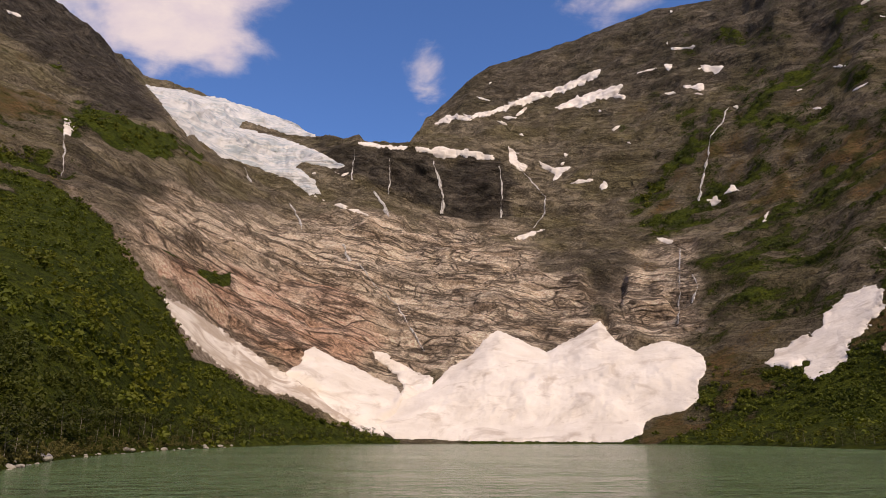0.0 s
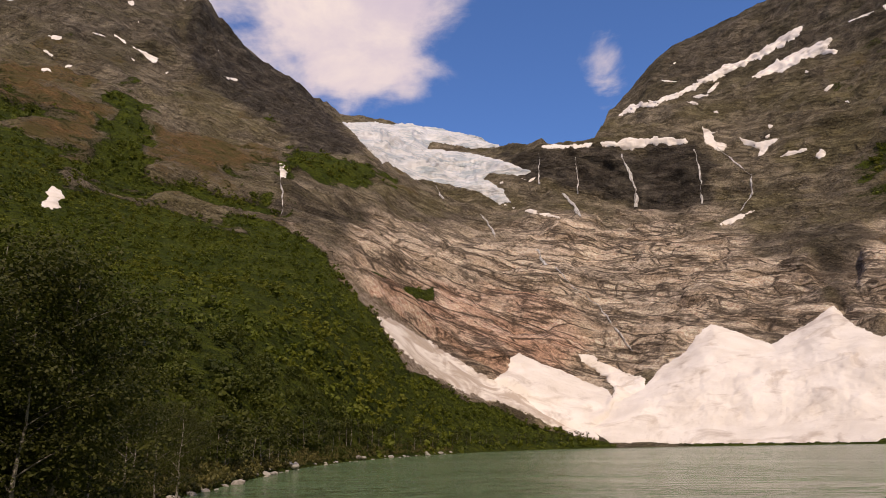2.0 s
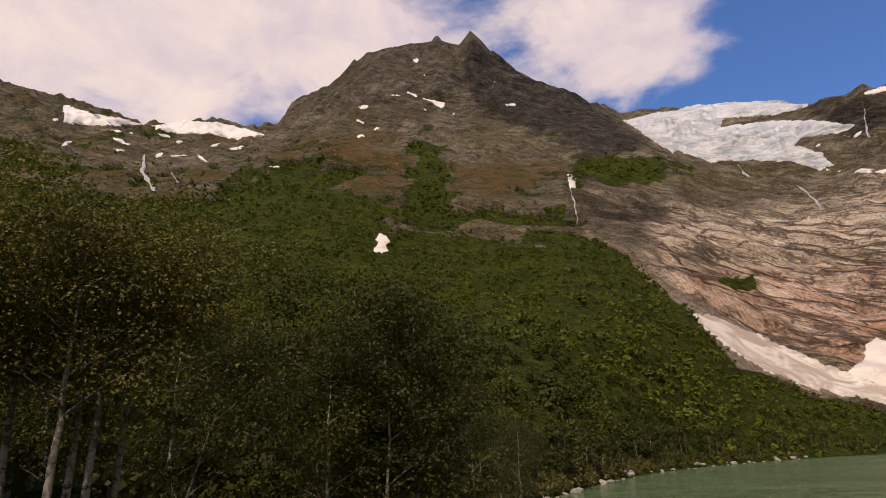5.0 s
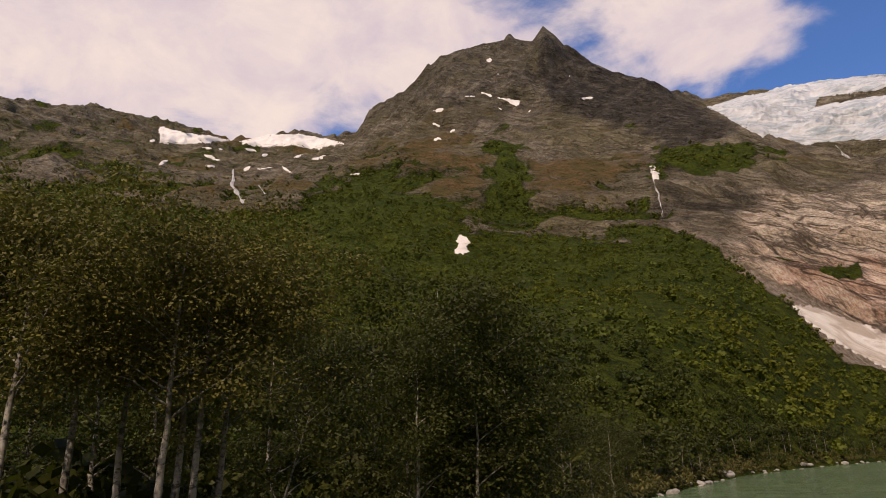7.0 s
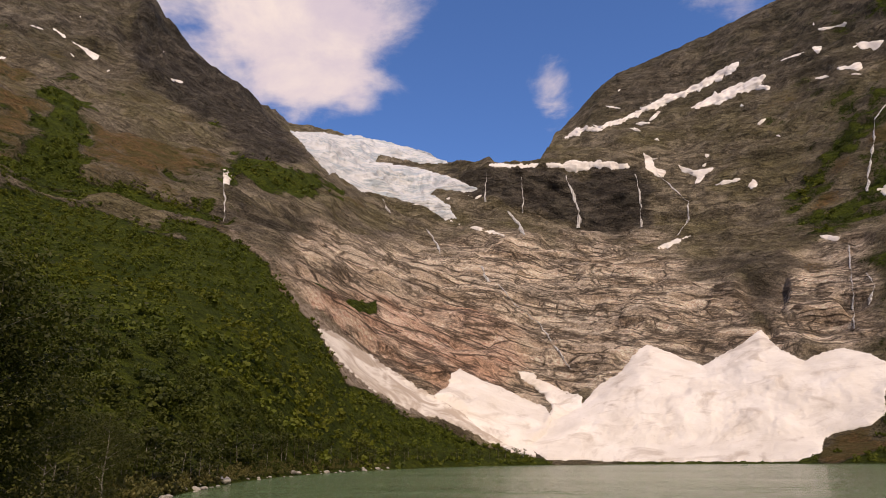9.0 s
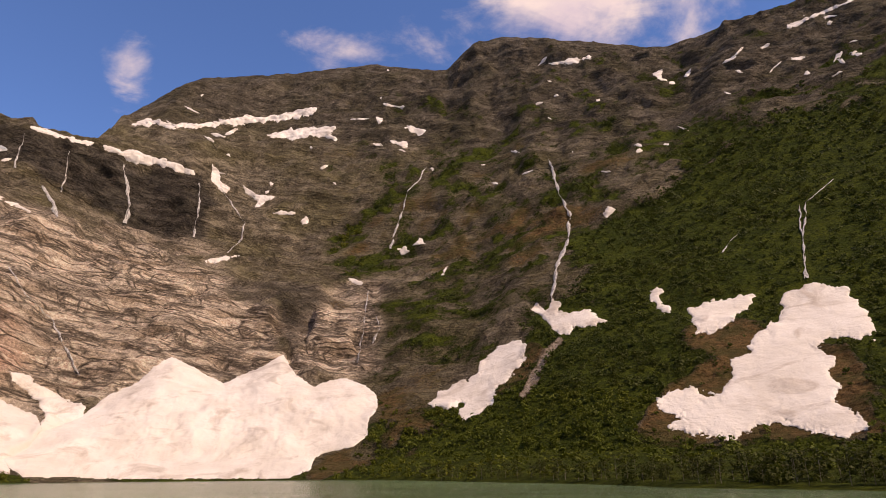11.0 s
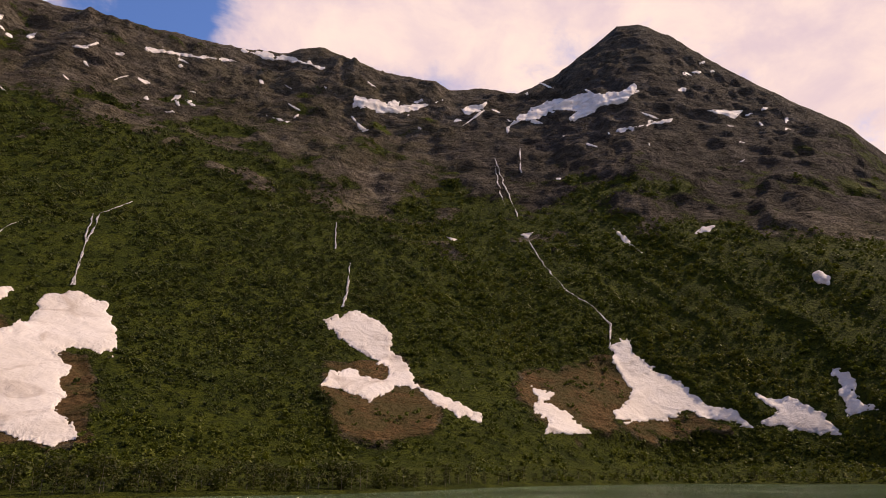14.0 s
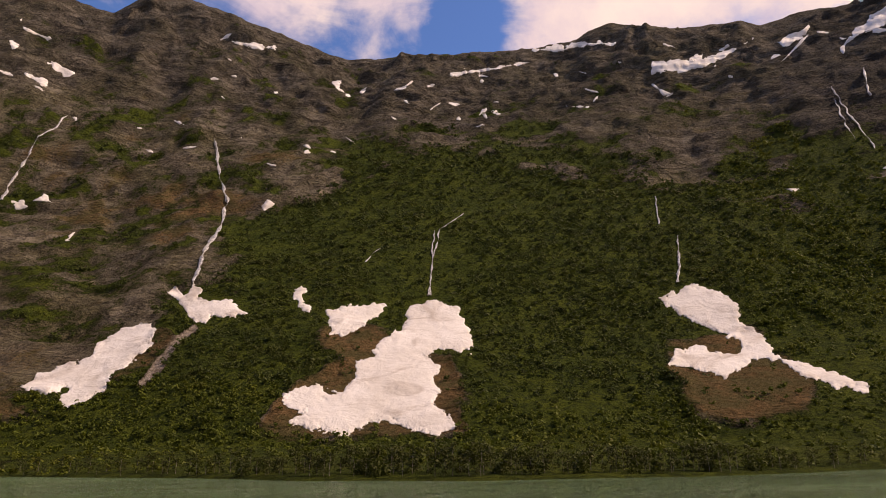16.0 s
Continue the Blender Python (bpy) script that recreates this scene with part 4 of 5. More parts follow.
lock = np.where(ROWI > ROW_CREST + 1, 0, 0.07 + 0.93 * soft(ROW_CREST - ROWI, 1, 17))
relief *= lock * (1 - 0.8 * under_snow)
RR2, ZZ2 = RR + nR * relief, ZZ + nZ * relief
ZZ2[ROW_CREST] += 3 * ridged(AZ[ROW_CREST] * 0.8, AZ[ROW_CREST] * 0, AZ[ROW_CREST] * 0, 5) * np.where((AZ[ROW_CREST] > 3) & (AZ[ROW_CREST] < 27), 0.4, np.where((AZ[ROW_CREST] > 36) & (AZ[ROW_CREST] < 48), 0.3, 1.0))
X, Y, Z = -np.sin(AZR) * RR2, np.cos(AZR) * RR2, ZZ2
NR = X.shape[0]
idx = np.arange(NR * NC).reshape(NR, NC)
nxt = np.roll(idx, -1, axis=1)
quads = np.stack([idx[:-1], nxt[:-1], nxt[1:], idx[1:]], -1).reshape(-1, 4)[:, ::-1]
me = mesh_from("ground", np.stack([X, Y, Z], -1).reshape(-1, 3), quads, TERRAIN)
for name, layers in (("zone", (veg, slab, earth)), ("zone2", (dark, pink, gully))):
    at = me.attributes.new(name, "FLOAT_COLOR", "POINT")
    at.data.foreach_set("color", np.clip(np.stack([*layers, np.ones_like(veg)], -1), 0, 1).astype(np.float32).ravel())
tagged(new("ground", me), "steep glacier valley of bare rock slabs, heath and scrub", "mountain", kind="structure")

# ---- on the land ----
EL2 = np.maximum.accumulate(np.degrees(np.arctan2(Z - EYE, RR2))[:ROW_CREST + 1], axis=0)
RV = RR2[:ROW_CREST + 1]
VISIBLE = int(np.searchsorted(COLS, 91.9))


def surface(az, el):
    """The places on the land that are seen in these directions, and the distance there."""
    az, el = np.atleast_1d(az).astype(float), np.atleast_1d(el).astype(float)
    at = np.clip((az + 134) / 0.19, 0, VISIBLE - 1)
    c = np.floor(at).astype(int)
    f = at - c
    r = np.empty(len(az))
    tie = np.arange(EL2.shape[0]) * 1e-7
    for k in np.unique(c):
        q = c == k
        r[q] = np.interp(el[q], EL2[:, k] + tie, RV[:, k]) * (1 - f[q]) + np.interp(el[q], EL2[:, k + 1] + tie, RV[:, k + 1]) * f[q]
    a = np.radians(az)
    return np.stack([-np.sin(a) * r, np.cos(a) * r, EYE + r * np.tan(np.radians(el))], -1), r


def value_at(grid, az, el):
    c = np.clip(np.round((az + 134) / 0.19).astype(int), 0, VISIBLE)
    out = np.empty(len(az))
    for k in np.unique(c):
        q = c == k
        out[q] = np.interp(el[q], EL2[:, k] + np.arange(EL2.shape[0]) * 1e-7, grid[:ROW_CREST + 1, k])
    return out


def drape(name, poly, thick, mat, cell, rough=0.55, jag=0.14, grow=0.0):
    """A sheet of snow with body over an outlined stretch of the land: full in the middle, thin at its uneven edge."""
    pad = 2 * cell
    a = np.arange(min(q[0] for q in poly) - pad, max(q[0] for q in poly) + pad, cell)
    e = np.arange(min(q[1] for q in poly) - pad, max(q[1] for q in poly) + pad, cell * 0.8)
    A, E = np.meshgrid(a, e)
    wob = jag * (1.3 * fbm(A * 1.6, E * 2.2, A * 0 + thick, 5) + 0.6 * fbm(A * 3 + E, E * 5, A * 0 + 5, 4))
    d = edge(A, E, poly) + wob + grow
    P, r = surface(A.ravel(), E.ravel())
    r = r.reshape(A.shape)
    d_m = d * np.pi / 180 * r
    swell = np.where(d_m > 0, thick * (1 - np.exp(-d_m / (thick * 1.6))) + 0.15, -1.0 + np.maximum(d_m, -3) * 0.4)
    bulge = thick * rough * (0.5 * fbm(A * 0.6, E * 0.8, A * 0 + 3, 4) + 0.06 * ridged(A * 2.6, E * 3.2, A * 0 + 8, 3) + (0.3 * ridged(A * 2.0, E * 2.6, A * 0 + 8, 4) if mat is ICE else 0)) * soft(d_m, 0, thick * 2)
    h = swell + bulge
    az = np.radians(A)
    out = np.stack([np.sin(az) * 0.75, -np.cos(az) * 0.75, np.full_like(az, 0.66)], -1)
    P = P.reshape(*A.shape, 3) + out * h[..., None]
    keep = d_m > -0.35 * cell * np.pi / 180 * r * 2
    use = keep[:-1, :-1] & keep[1:, :-1] & keep[:-1, 1:] & keep[1:, 1:]
    i = np.arange(A.size).reshape(A.shape)
    f = np.stack([i[:-1, :-1], i[:-1, 1:], i[1:, 1:], i[1:, :-1]], -1)[use]
    if len(f) < 4:
        return None
    used, inv = np.unique(f, return_inverse=True)
    return mesh_from(name, P.reshape(-1, 3)[used], inv.reshape(-1, 4)[:, ::-1], mat)


for label, thick, poly in SNOW_FIELDS:
    span = max(max(q[0] for q in poly) - min(q[0] for q in poly), max(q[1] for q in poly) - min(q[1] for q in poly))
    sheet = drape("snow_field", poly, thick * (0.3 if thick < 5 else 0.8), DIRTY if "dirty ribbon" in label else SNOW, 0.05 if thick < 6 else 0.11, jag=0.30 if "snow field" in label else 0.09 if thick >= 6 else 0.22 if span > 4 else 0.15, grow=0.16 if "dirty" in label or "arm" in label else 0.0)
    if sheet:
        tagged(new("snow_field", sheet), label, "snow", "snow fields on the mountains")
glacier = tagged(new("glacier"), "white crevassed icefall hanging between two dark mountains", "glacier")
for name, poly in (("icefall", ICEFALL), ("ice_tongue", ICE_TONGUE)):
    new(name, drape(name, poly, 14, ICE, 0.07, rough=1.3, jag=0.12)).parent = glacier

# last winter's snow in the ledges: azimuth from, to, height angle from, to, how many
flecks = np.random.default_rng(5)
for a0, a1, e0, e1, count in ((-118, -96, 24, 33.5, 26), (-96, -52, 28, 33, 30), (-50, -20, 24, 34, 22), (-19, -2, 21, 31, 14), (58, 77, 24.2, 26.4, 16), (36, 54, 27, 34, 10), (6, 16, 20.5, 24, 6)):
    for _ in range(count):
        az, el = flecks.uniform(a0, a1), flecks.uniform(e0, e1)
        top = float(np.interp(az, [q[0] for q in SKYLINE], [q[1] for q in SKYLINE]))
        if el > top - 0.3:
            el = top - flecks.uniform(0.3, 2.0)
        long, thin = flecks.lognormal(-1.05, 0.5), flecks.uniform(0.07, 0.16)
        slope = flecks.normal(0.1, 0.35)
        ring_n = [(long * math.cos(q) * flecks.uniform(0.6, 1.2), thin * math.sin(q) * flecks.uniform(0.4, 1.5)) for q in np.arange(0, 6.28, 0.7)]
        sheet = drape("snow_field", [(az + x, el + y + slope * x) for x, y in ring_n], 0.8, SNOW, 0.05, jag=0.07)
        if sheet:
            tagged(new("snow_field", sheet), "small streak of old snow on a rock ledge", "snow", "snow fields on the mountains")


def waterfall(width, path):
    """Strands of falling water that keep to the rock."""
    pts = np.array(path, float)
    seg = np.concatenate([[0], np.cumsum(np.hypot(*np.diff(pts, axis=0).T))])
    s = np.linspace(0, seg[-1], max(8, int(seg[-1] / 0.09)))
    az, el = np.interp(s, seg, pts[:, 0]), np.interp(s, seg, pts[:, 1])
    az = az + 0.13 * fbm(s * 2.2 + path[0][0], s * 0, s * 0, 4)
    w = width * (0.55 + 0.45 * s / seg[-1]) * np.clip(0.85 + 1.6 * fbm(s * 2, s * 0 + path[0][1], s * 0, 3), 0.15, 1.6) * 0.38
    side = np.array([-1.0, -0.5, 0.0, 0.5, 1.0])
    A, E = az[:, None] + side * w[:, None], el[:, None] + 0 * side
    P, r = surface(A.ravel(), E.ravel())
    lift = 0.9 + 0.5 * (1 - side ** 2)[None] * np.minimum(w[:, None] * np.pi / 180 * r.reshape(A.shape), 3)
    q = np.radians(A)
    P = P.reshape(*A.shape, 3) + np.stack([np.sin(q), -np.cos(q), 0 * q + 0.4], -1) * lift[..., None]
    i = np.arange(A.size).reshape(A.shape)
    f = np.stack([i[:-1, :-1], i[1:, :-1], i[1:, 1:], i[:-1, 1:]], -1).reshape(-1, 4)
    return mesh_from("waterfall", P.reshape(-1, 3), f, FALL)


for width, path in FALLS:
    tagged(new("waterfall", waterfall(width, path)), "thin white meltwater fall running down dark rock", "waterfall", "waterfalls on the cliffs")

# ---- the bank under the camera ----
spoke, rise = np.arange(48) / 48 * 2 * np.pi, np.array([0.02, 0.5, 1.0, 1.5, 2.0, 2.5])
bx, by = np.outer(rise, np.cos(spoke)), np.outer(rise, np.sin(spoke))
bz = np.interp(rise, [0, 1.2, 2.5], [0.55, 0.5, -0.35])[:, None] + 0.12 * fbm(bx * 1.5, by * 1.5, bx * 0, 4)
i = np.arange(bx.size).reshape(bx.shape)
n2 = np.roll(i, -1, axis=1)
bank = mesh_from("bank", np.stack([bx, by, bz], -1).reshape(-1, 3), np.stack([i[:-1], i[1:], n2[1:], n2[:-1]], -1).reshape(-1, 4), STONE)
tagged(new("ground_bank", bank), "low stony bank at the lake's near end", "bank", kind="structure")

# ---- the lake ----
ring = np.radians(np.arange(0, 360, 3.0))
rad = np.array([0.02, 4, 12, 30, 80, 200, 420])
vs = np.stack([np.outer(rad, -np.sin(ring)), np.outer(rad, np.cos(ring)), np.zeros((len(rad), len(ring)))], -1)
i = np.arange(vs.shape[0] * vs.shape[1]).reshape(vs.shape[:2])
n2 = np.roll(i, -1, axis=1)
fs = np.stack([i[:-1], i[1:], n2[1:], n2[:-1]], -1).reshape(-1, 4)[:, ::-1]
tagged(new("water", mesh_from("water", vs.reshape(-1, 3), fs, WATER)), "milky green glacier lake with small ripples", "lake", kind="structure")


# ---- woods ----
rng = np.random.default_rng(7)


def leaf_cloud(n, spread, size, seed, lumps=9, low=0.12):
    """Small folded leaf sprays round a number of lumps: an array of quads (n, 4, 3), about one unit high."""
    r = np.random.default_rng(seed)
    t = r.random(lumps)
    ang = r.random(lumps) * 6.283
    rad = spread * np.sqrt(np.clip(np.sin(np.pi * (low + (1 - low) * t) * 0.92), 0.05, 1)) * (0.35 + 0.5 * r.random(lumps))
    cen = np.stack([np.cos(ang) * rad, np.sin(ang) * rad, low + (0.93 - low) * t], -1)
    own = r.integers(0, lumps, n)
    d = r.normal(size=(n, 3))
    d /= np.linalg.norm(d, axis=1)[:, None]
    reach = spread * (0.34 + 0.18 * r.random(lumps))[own] * np.cbrt(0.55 + 0.45 * r.random(n))
    p = cen[own] + d * reach[:, None] * np.array([1, 1, 0.8])
    face = d + np.array([0, 0, 0.25]) + 0.38 * r.normal(size=(n, 3))
    face /= np.linalg.norm(face, axis=1)[:, None]
    u = np.cross(face, r.normal(size=(n, 3)))
    u /= np.linalg.norm(u, axis=1)[:, None] + 1e-9
    v = np.cross(face, u)
    s = size * (0.6 + 0.8 * r.random(n))[:, None]
    return np.stack([p - u * s, p - v * s * 0.75, p + u * s * 0.9, p + v * s * 0.75], 1)


def planted(name, places, heights, kinds, mat):
    """All bushes of a wood in one mesh: each a turned and scaled copy of one of the leaf clouds."""
    chunks, tints = [], []
    for k, cloud in enumerate(kinds):
        q = np.arange(len(places)) % len(kinds) == k
        if not q.any():
            continue
        a = rng.random(q.sum()) * 6.283
        c, s = np.cos(a), np.sin(a)
        h = heights[q]
        w = h * (0.85 + 0.35 * rng.random(q.sum()))
        pts = cloud.reshape(-1, 3)
        x = places[q, 0][:, None] + w[:, None] * (c[:, None] * pts[None, :, 0] - s[:, None] * pts[None, :, 1])
        y = places[q, 1][:, None] + w[:, None] * (s[:, None] * pts[None, :, 0] + c[:, None] * pts[None, :, 1])
        z = places[q, 2][:, None] + h[:, None] * pts[None, :, 2]
        chunks.append(np.stack([x, y, z], -1).reshape(-1, 3))
        tints.append(np.repeat(rng.random(q.sum()), len(pts)))
    v = np.concatenate(chunks)
    me = mesh_from(name, v, np.arange(len(v)).reshape(-1, 4), mat, smooth=False)
    me.attributes.new("tint", "FLOAT", "POINT").data.foreach_set("value", np.concatenate(tints).astype(np.float32))
    return me


wood_n = 90000
ca = rng.uniform(-133, 91, wood_n)
ce = rng.uniform(-1.5, 29.5, wood_n)
cp, cr = surface(ca, ce)
cw = value_at(wood, ca, ce)
cv = value_at(veg, ca, ce)
snowy = np.zeros(wood_n, bool)
for _, _, poly in SNOW_FIELDS:
    if poly[0][1] < 20:
        snowy |= edge(ca, ce, poly) > -0.25
for _, path in FALLS:
    for (a0, e0), (a1, e1) in zip(path, path[1:]):
        t = np.clip(((ca - a0) * (a1 - a0) + (ce - e0) * (e1 - e0)) / ((a1 - a0) ** 2 + (e1 - e0) ** 2), 0, 1)
        snowy |= np.hypot(ca - a0 - t * (a1 - a0), ce - e0 - t * (e1 - e0)) < 0.28
tall = 0.85 * np.clip(4.6 - 0.004 * cr + 1.2 * rng.normal(size=wood_n), 2.0, 7.0) * np.where(ca > 0, 0.9, 1.05)
tall = np.maximum(np.where(ce > 14, tall * 0.85, tall), 0.0098 * cr * rng.uniform(0.65, 1.3, wood_n))
soil_at, slab_at = value_at(earth, ca, ce), value_at(slab, ca, ce)
ang = 57.3 * tall / cr
dens = np.minimum(1.0, 3.1 / ang ** 2 / (wood_n / (212 * 31.0)))
gap = value_at(big_n, ca, ce)
keep = (~snowy) & (cp[:, 2] > 0.4) & (rng.random(wood_n) < dens) & ((cw > 0.25 + 0.5 * rng.random(wood_n)) | ((cv > 0.56) & (rng.random(wood_n) < 0.45) & ((ca < 0) | (ce < 27)) & ((slab_at < 0.5) | (cv > 0.8))) | ((soil_at > 0.5) & (ce < 12) & (ca < -15) & (rng.random(wood_n) < 0.13)))
keep &= cr < 880
keep &= ~((ca < 0) & (gap > 0.22) & (rng.random(wood_n) < 0.6))
near = keep & (cr < 140)
far = keep & (cr >= 140)
far_kinds = [leaf_cloud(38, 0.46, 0.135, 20 + k, 6) for k in range(6)]
mid_kinds = [leaf_cloud(230, 0.44, 0.068, 40 + k, 13) for k in range(5)]
sink = np.array([0, 0, 0.25])
# where the east slope's scrub takes the leaf colour darkened for cloud shade
in_shade = (ca < -20) & (ca > -80 + 8 * gap) & (ce + 5 * gap > 5.5)
for name, side, mat, label in (("birch_wood", ca > 0, SCRUB, "dense young birch wood covering a steep slope"), ("mountain_wood", (ca <= 0) & ~in_shade, SCRUB, "green birch scrub on the mountain foot"), ("alder_wood", in_shade, SHADED_SCRUB, "green scrub on a steep mountainside, darkened for cloud shade")):
    q = far & side
    tagged(new(name, planted(name, cp[q] - sink * tall[q][:, None], tall[q], far_kinds, mat)), label, "trees", kind="stuff")
q = near
tagged(new("lakeside_wood", planted("lakeside_wood", cp[q] - sink * tall[q][:, None], tall[q], mid_kinds, LAKESIDE)), "leafy birch thicket on the slope above the lake", "trees", kind="stuff")


def ground_at(az, r):
    """Height of the land at a distance from the camera."""
    k = int(np.clip(round((az + 134) / 0.19), 0, VISIBLE))
    return float(np.interp(r, RV[:, k], Z[:ROW_CREST + 1, k]))


def tube(points, radii, sides=8):
    p = np.array(points, float)
    a = np.arange(sides) / sides * 6.283
    rows = []
    for i in range(len(p)):
        d = p[min(i + 1, len(p) - 1)] - p[max(i - 1, 0)]
        d /= np.linalg.norm(d)
        u = np.cross(d, [0.31, 0.95, 0.1])
        u /= np.linalg.norm(u)
        w = np.cross(d, u)
        rows.append(p[i] + radii[i] * (np.cos(a)[:, None] * u + np.sin(a)[:, None] * w))
    i = np.arange(len(p) * sides).reshape(len(p), sides)
    n2 = np.roll(i, -1, axis=1)
    return np.concatenate(rows), np.stack([i[:-1], n2[:-1], n2[1:], i[1:]], -1).reshape(-1, 4)


def birch(seed, height, leaves, leaf, bare, girth, limbs=9, spread=0.30, label="", lean=(0, 0), foliage=None):
    """A birch: a tapered, slightly crooked trunk, limbs and a crown of single sprays."""
    r = np.random.default_rng(seed)
    tree = new("birch_tree")
    h = height
    bend = np.cumsum(r.normal(0, 0.008 * h, (12, 2)), axis=0)
    zz = np.linspace(-0.4, 0.97 * h, 12)
    trunk = np.stack([bend[:, 0] + lean[0] * zz, bend[:, 1] + lean[1] * zz, zz], -1)
    trunk[0, :2] = trunk[1, :2]
    v, f = tube(trunk, girth * (1.05 - np.linspace(0, 1, 12) ** 0.9), 10)
    new("trunk", mesh_from("trunk", v, f, BARK)).parent = tree
    tips = [trunk[-1], trunk[-2], trunk[-3]]
    for k in range(limbs):
        t = bare + (0.92 - bare) * (k + r.random() * 0.7) / limbs
        base = np.array([np.interp(t * h, zz, trunk[:, j]) for j in range(3)])
        a = r.random() * 6.283
        reach = h * spread * (0.45 + 0.75 * math.sin(math.pi * min(1, 0.2 + 0.75 * (1 - t)))) * (0.7 + 0.5 * r.random())
        out = np.array([math.cos(a), math.sin(a), 0])
        pts = [base + out * reach * s + np.array([0, 0, reach * (0.75 * s - 0.25 * s * s)]) + r.normal(0, 0.03 * reach, 3) * s for s in np.linspace(0, 1, 6)]
        g = girth * 0.42 * (1.1 - t)
        v, f = tube(pts, g * (1.05 - np.linspace(0, 1, 6) ** 0.8), 6)
        new("limb", mesh_from("limb", v, f, BARK)).parent = tree
        tips += [pts[5], pts[4], pts[3], pts[2] * 0.5 + pts[3] * 0.5]
    tips = np.array(tips)
    tips = np.concatenate([tips, tips + r.normal(0, 0.07 * h, tips.shape)])
    n = leaves
    own = r.integers(0, len(tips), n)
    d = np.clip(r.normal(size=(n, 3)), -1.7, 1.7)
    p = tips[own] + d * h * np.array([0.055, 0.055, 0.022]) * (0.6 + 0.9 * r.random(len(tips)))[own][:, None]
    p[:, 2] -= h * 0.02 * r.random(n)
    face = 0.55 * d + np.array([0, 0, 0.8]) + 0.5 * r.normal(size=(n, 3))
    face /= np.linalg.norm(face, axis=1)[:, None]
    u = np.cross(face, r.normal(size=(n, 3)))
    u /= np.linalg.norm(u, axis=1)[:, None] + 1e-9
    w = np.cross(face, u)
    s = leaf * (0.55 + 0.8 * r.random(n))[:, None]
    q = np.stack([p - u * s, p - w * s * 0.6, p + u * s, p + w * s * 0.6], 1).reshape(-1, 3)
    crown = mesh_from("crown", q, np.arange(len(q)).reshape(-1, 4), foliage or LEAF, smooth=False)
    crown.attributes.new("tint", "FLOAT", "POINT").data.foreach_set("value", np.repeat(r.random(len(tips))[own], 4).astype(np.float32))
    new("crown", crown).parent = tree
    return tagged(tree, label, "tree", "birch trees by the lake")


def stand(tree, az, r, turn, grow=1.0):
    p = heading(az) * r
    p.z = ground_at(az, r)
    return pose(*p, 0, 0, turn) @ Matrix.Diagonal((grow, grow, grow, 1))


# tall birches beside the camera: azimuth, distance, growth, turn, kind
BARE = "tall slim birch with pale bare trunk and thin crown"
FULL = "bushy dark green birch growing by the lake shore"
kinds = [birch(1, 9.0, 13000, 0.050, 0.45, 0.13, 14, 0.25, BARE, foliage=WARM_LEAF), birch(2, 8.6, 13000, 0.050, 0.42, 0.12, 14, 0.26, BARE, (0.0, 0.01), WARM_LEAF),
         birch(3, 8.2, 12000, 0.058, 0.12, 0.11, 14, 0.27, FULL), birch(4, 7.6, 12000, 0.058, 0.10, 0.10, 14, 0.30, FULL),
         birch(5, 6.0, 4500, 0.07, 0.25, 0.09, 8, 0.30, "leaning birch with pale crooked trunk in the shore thicket", (0.38, 0.0))]
SLIM_TREES = [(74.2, 12.2, 0.73, 60, 1), (71.6, 12.8, 0.71, 330, 0), (54.0, 16.5, 0.66, 90, 2), (49.4, 16.8, 0.70, 210, 2), (73.0, 13.2, 0.70, 20, 0), (69.9, 13.6, 0.72, 140, 1), (76.6, 13.4, 0.70, 260, 0), (67.2, 12.5, 0.55, 35, 4), (80.5, 14.2, 0.74, 75, 0), (84.5, 13.0, 0.76, 190, 1), (88.0, 14.0, 0.72, 310, 0), (92.0, 15.0, 0.76, 50, 1), (66.0, 19.5, 0.69, 100, 2), (61.5, 20.5, 0.74, 220, 3), (57.5, 21.5, 0.74, 330, 2)]
BUSHY_TREES = [(51.8, 18.5, 0.92, 15, 2), (49.2, 18.5, 1.02, 125, 3), (46.9, 18.5, 0.92, 240, 2), (54.5, 19.0, 0.66, 80, 3), (44.4, 22.5, 0.66, 10, 3), (74.5, 19.5, 0.78, 200, 3), (69.5, 21.5, 0.78, 290, 2), (78.5, 20.0, 0.78, 60, 2), (86.0, 20.5, 0.78, 170, 3), (64.0, 26.0, 0.85, 250, 2), (59.5, 27.0, 0.85, 130, 3), (42.2, 27.0, 0.56, 300, 2), (40.0, 31.5, 0.55, 40, 3), (91.0, 24.0, 0.80, 10, 2), (82.5, 26.0, 0.80, 100, 3), (38.6, 36.5, 0.58, 160, 2)]
first = set()
for az, r, grow, turn, k in SLIM_TREES + BUSHY_TREES:
    m = stand(kinds[k], az, r, turn, 1.0)
    if k not in first:
        first.add(k)
        kinds[k].matrix_basis, kinds[k].scale = m, (grow, grow, grow)
    else:
        kinds[k].scale, keep_scale = (grow, grow, grow), tuple(kinds[k].scale)
        copy_thing(kinds[k], m)
        kinds[k].scale = keep_scale

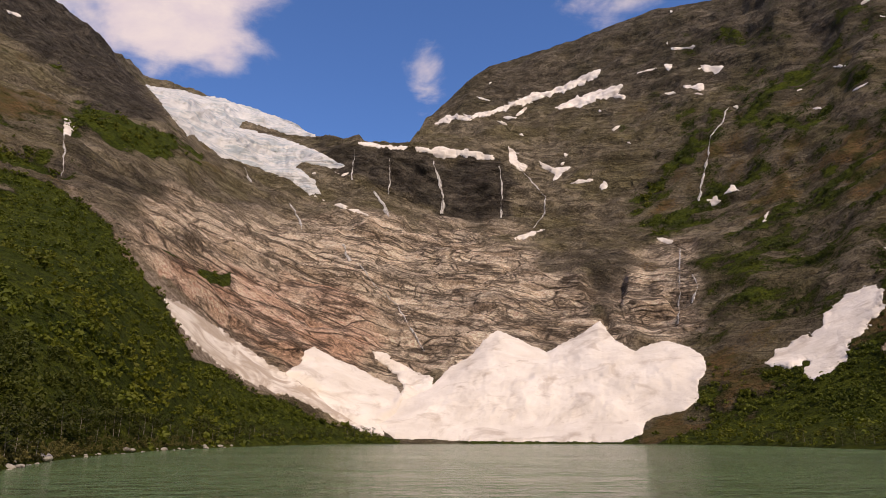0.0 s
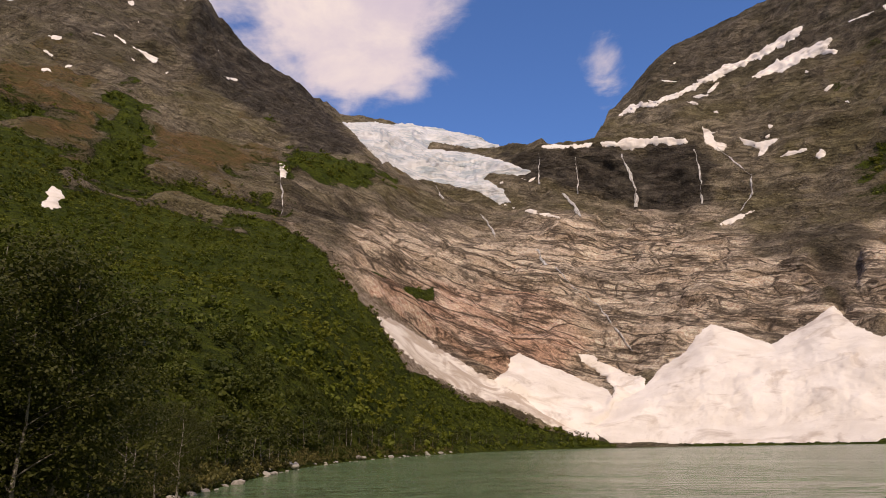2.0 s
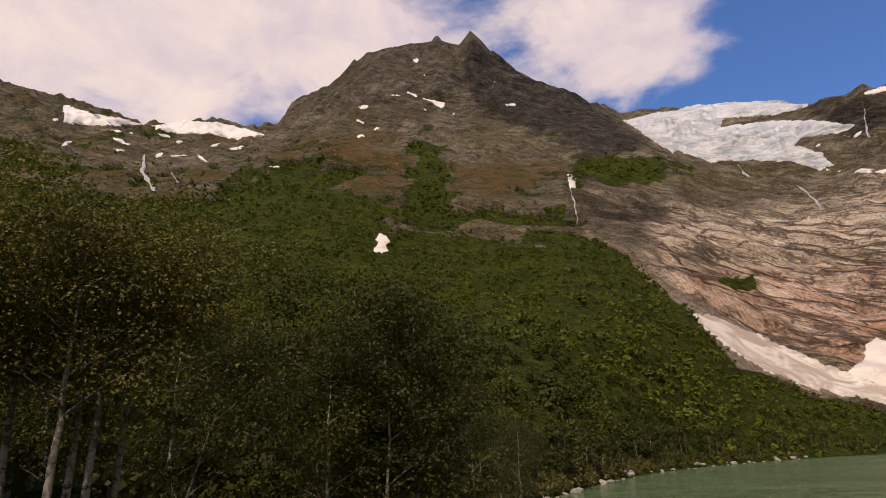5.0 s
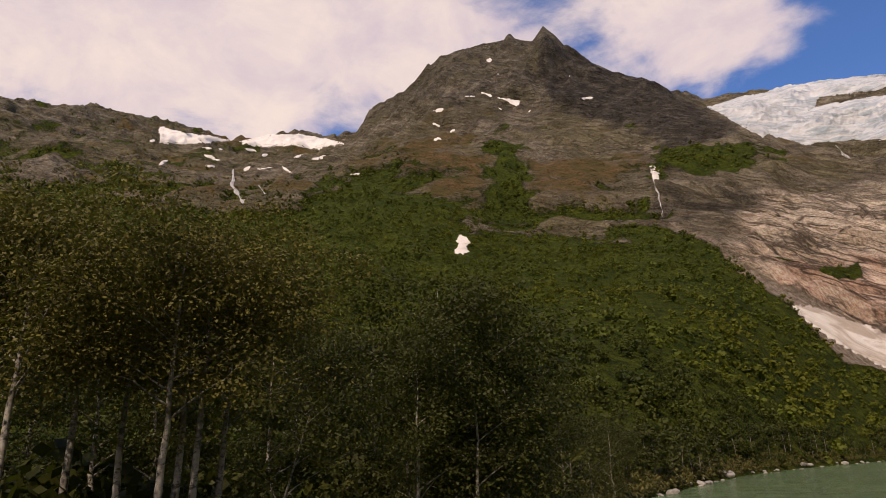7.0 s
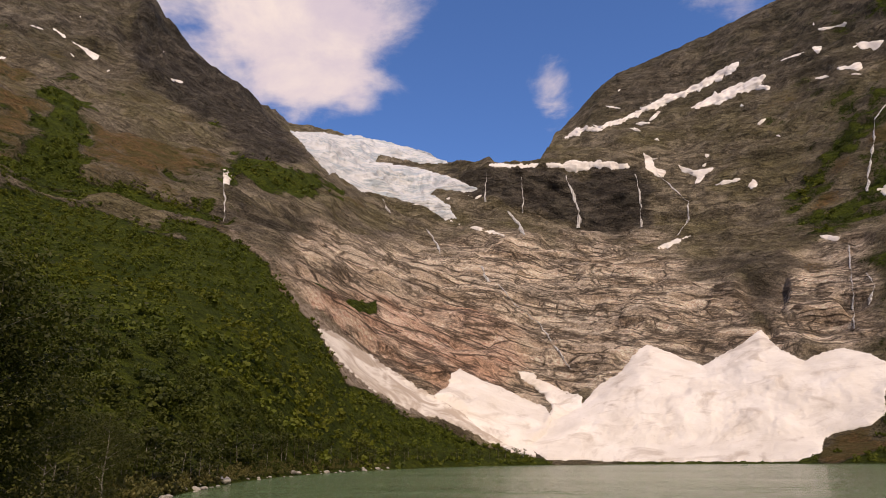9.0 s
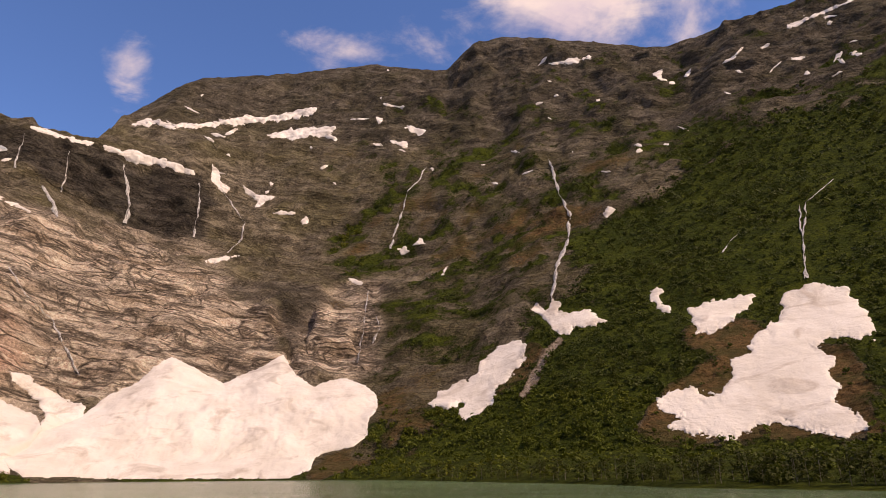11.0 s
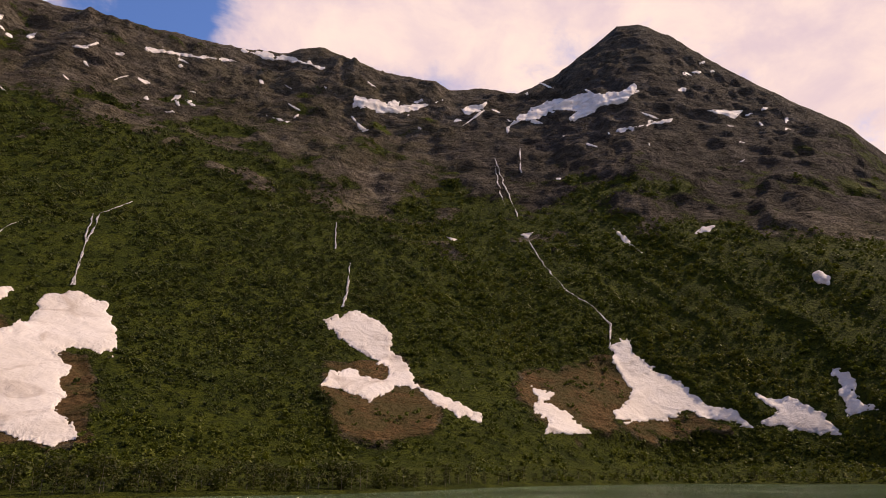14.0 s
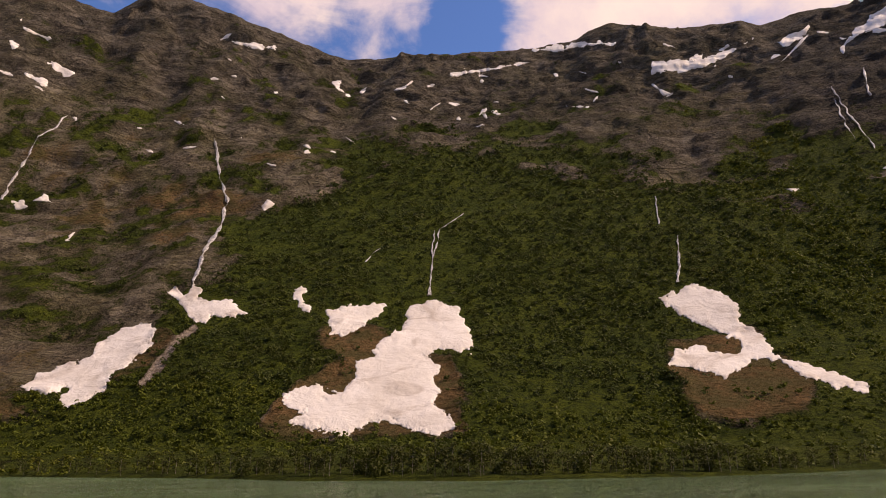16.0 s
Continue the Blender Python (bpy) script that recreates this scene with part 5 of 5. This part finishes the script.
# young birches in a line along the water's edge
small = [birch(11 + k, 4.6, 360, 0.20, 0.10, 0.06, 7, 0.30, "young birch leaning over the stony lake shore") for k in range(3)]
spots = []
for az in np.arange(6.0, 42.0, 0.55):
    s = float(SHORE(az)[0])
    spots.append((az + rng.uniform(-0.2, 0.2), s * 1.03 + rng.uniform(2.5, 9.0), rng.uniform(0.6, 1.1) * (1 if az < 33 else 0.8)))
for az in np.arange(-116.0, -24.0, 0.62):
    s = float(SHORE(az)[0])
    spots.append((az + rng.uniform(-0.3, 0.3), s + rng.uniform(4.0, 14.0), rng.uniform(0.55, 1.0)))
for n, (az, r, grow) in enumerate(spots):
    tree = small[n % 3]
    m = stand(tree, az, r, rng.uniform(0, 360))
    if n < 3:
        tree.matrix_basis, tree.scale = m, (grow, grow, grow)
    else:
        keep_scale = tuple(tree.scale)
        tree.scale = (grow, grow, grow)
        copy_thing(tree, m)
        tree.scale = keep_scale

# low growth under the birches
un = 550
ua, ur = rng.uniform(36, 91, un), rng.uniform(0, 1, un)
us = SHORE(ua)[0]
ur = us * 1.05 + 1.0 + ur ** 1.4 * 32
up_ = np.array([[*(heading(a) * r)[:2], ground_at(a, r) - 0.15] for a, r in zip(ua, ur)])
uh = np.clip(rng.normal(1.3, 0.5, un), 0.5, 2.6) * np.where(ur < us * 1.05 + 4, 0.6, 1.0)
tagged(new("undergrowth", planted("undergrowth", up_, uh, [leaf_cloud(90, 0.55, 0.085, 60 + k, 9, 0.0) for k in range(5)], LEAF)), "tangled low green scrub under the birches", "undergrowth", kind="stuff")
gn = 1300
ga = rng.uniform(17, 48, gn)
gs = SHORE(ga)[0]
gr = gs * 1.02 + 0.6 + rng.random(gn) ** 1.5 * 7
gp = np.array([[*(heading(a) * r)[:2], ground_at(a, r) - 0.05] for a, r in zip(ga, gr)])
blades = leaf_cloud(26, 0.5, 0.16, 77, 5, 0.0)
GRASS = leaf_material("shore_grass", (0.06, 0.065, 0.018), (0.15, 0.13, 0.04), (0.16, 0.12, 0.05))
tagged(new("shore_grass", planted("shore_grass", gp, rng.uniform(0.3, 0.9, gn), [blades], GRASS)), "yellow-green grass tufts along the stony shore", "grass", kind="stuff")

# ---- stones at the water's edge ----


def stone(seed):
    r = np.random.default_rng(seed)
    bm = bmesh.new()
    bmesh.ops.create_icosphere(bm, subdivisions=2, radius=0.5)
    off = r.random(3) * 40
    for v in bm.verts:
        k = 1 + 0.35 * noise.noise(v.co * 1.6 + Vector(off)) + 0.12 * noise.noise(v.co * 4 + Vector(off))
        v.co = Vector((v.co.x * k * 1.25, v.co.y * k, v.co.z * k * 0.62))
    me = bpy.data.meshes.new("stone")
    bm.to_mesh(me)
    bm.free()
    me.materials.append(STONE)
    return me


STONES = [stone(k) for k in range(5)]
for n in range(60):
    az = 17 + 22 * rng.random() ** 0.8
    s = float(np.interp(az, COLS[:VISIBLE], KN[1][0][:VISIBLE]))
    r = s + rng.normal(0.3, 0.9) * (0.6 + s / 60)
    g = float(np.clip(rng.lognormal(-1.0, 0.5), 0.15, 1.1)) * (0.75 + s / 160)
    ob = new("shore_stone", STONES[n % 5])
    p = heading(az) * r
    ob.matrix_basis = pose(p.x, p.y, max(-0.05, min(ground_at(az, r), 0.35)) + 0.08 * g, rng.uniform(-12, 12), rng.uniform(-12, 12), rng.uniform(0, 360)) @ Matrix.Diagonal((g, g, g, 1))
    tagged(ob, "rounded pale grey stone at the lake's edge", "stone", "stones along the shore")
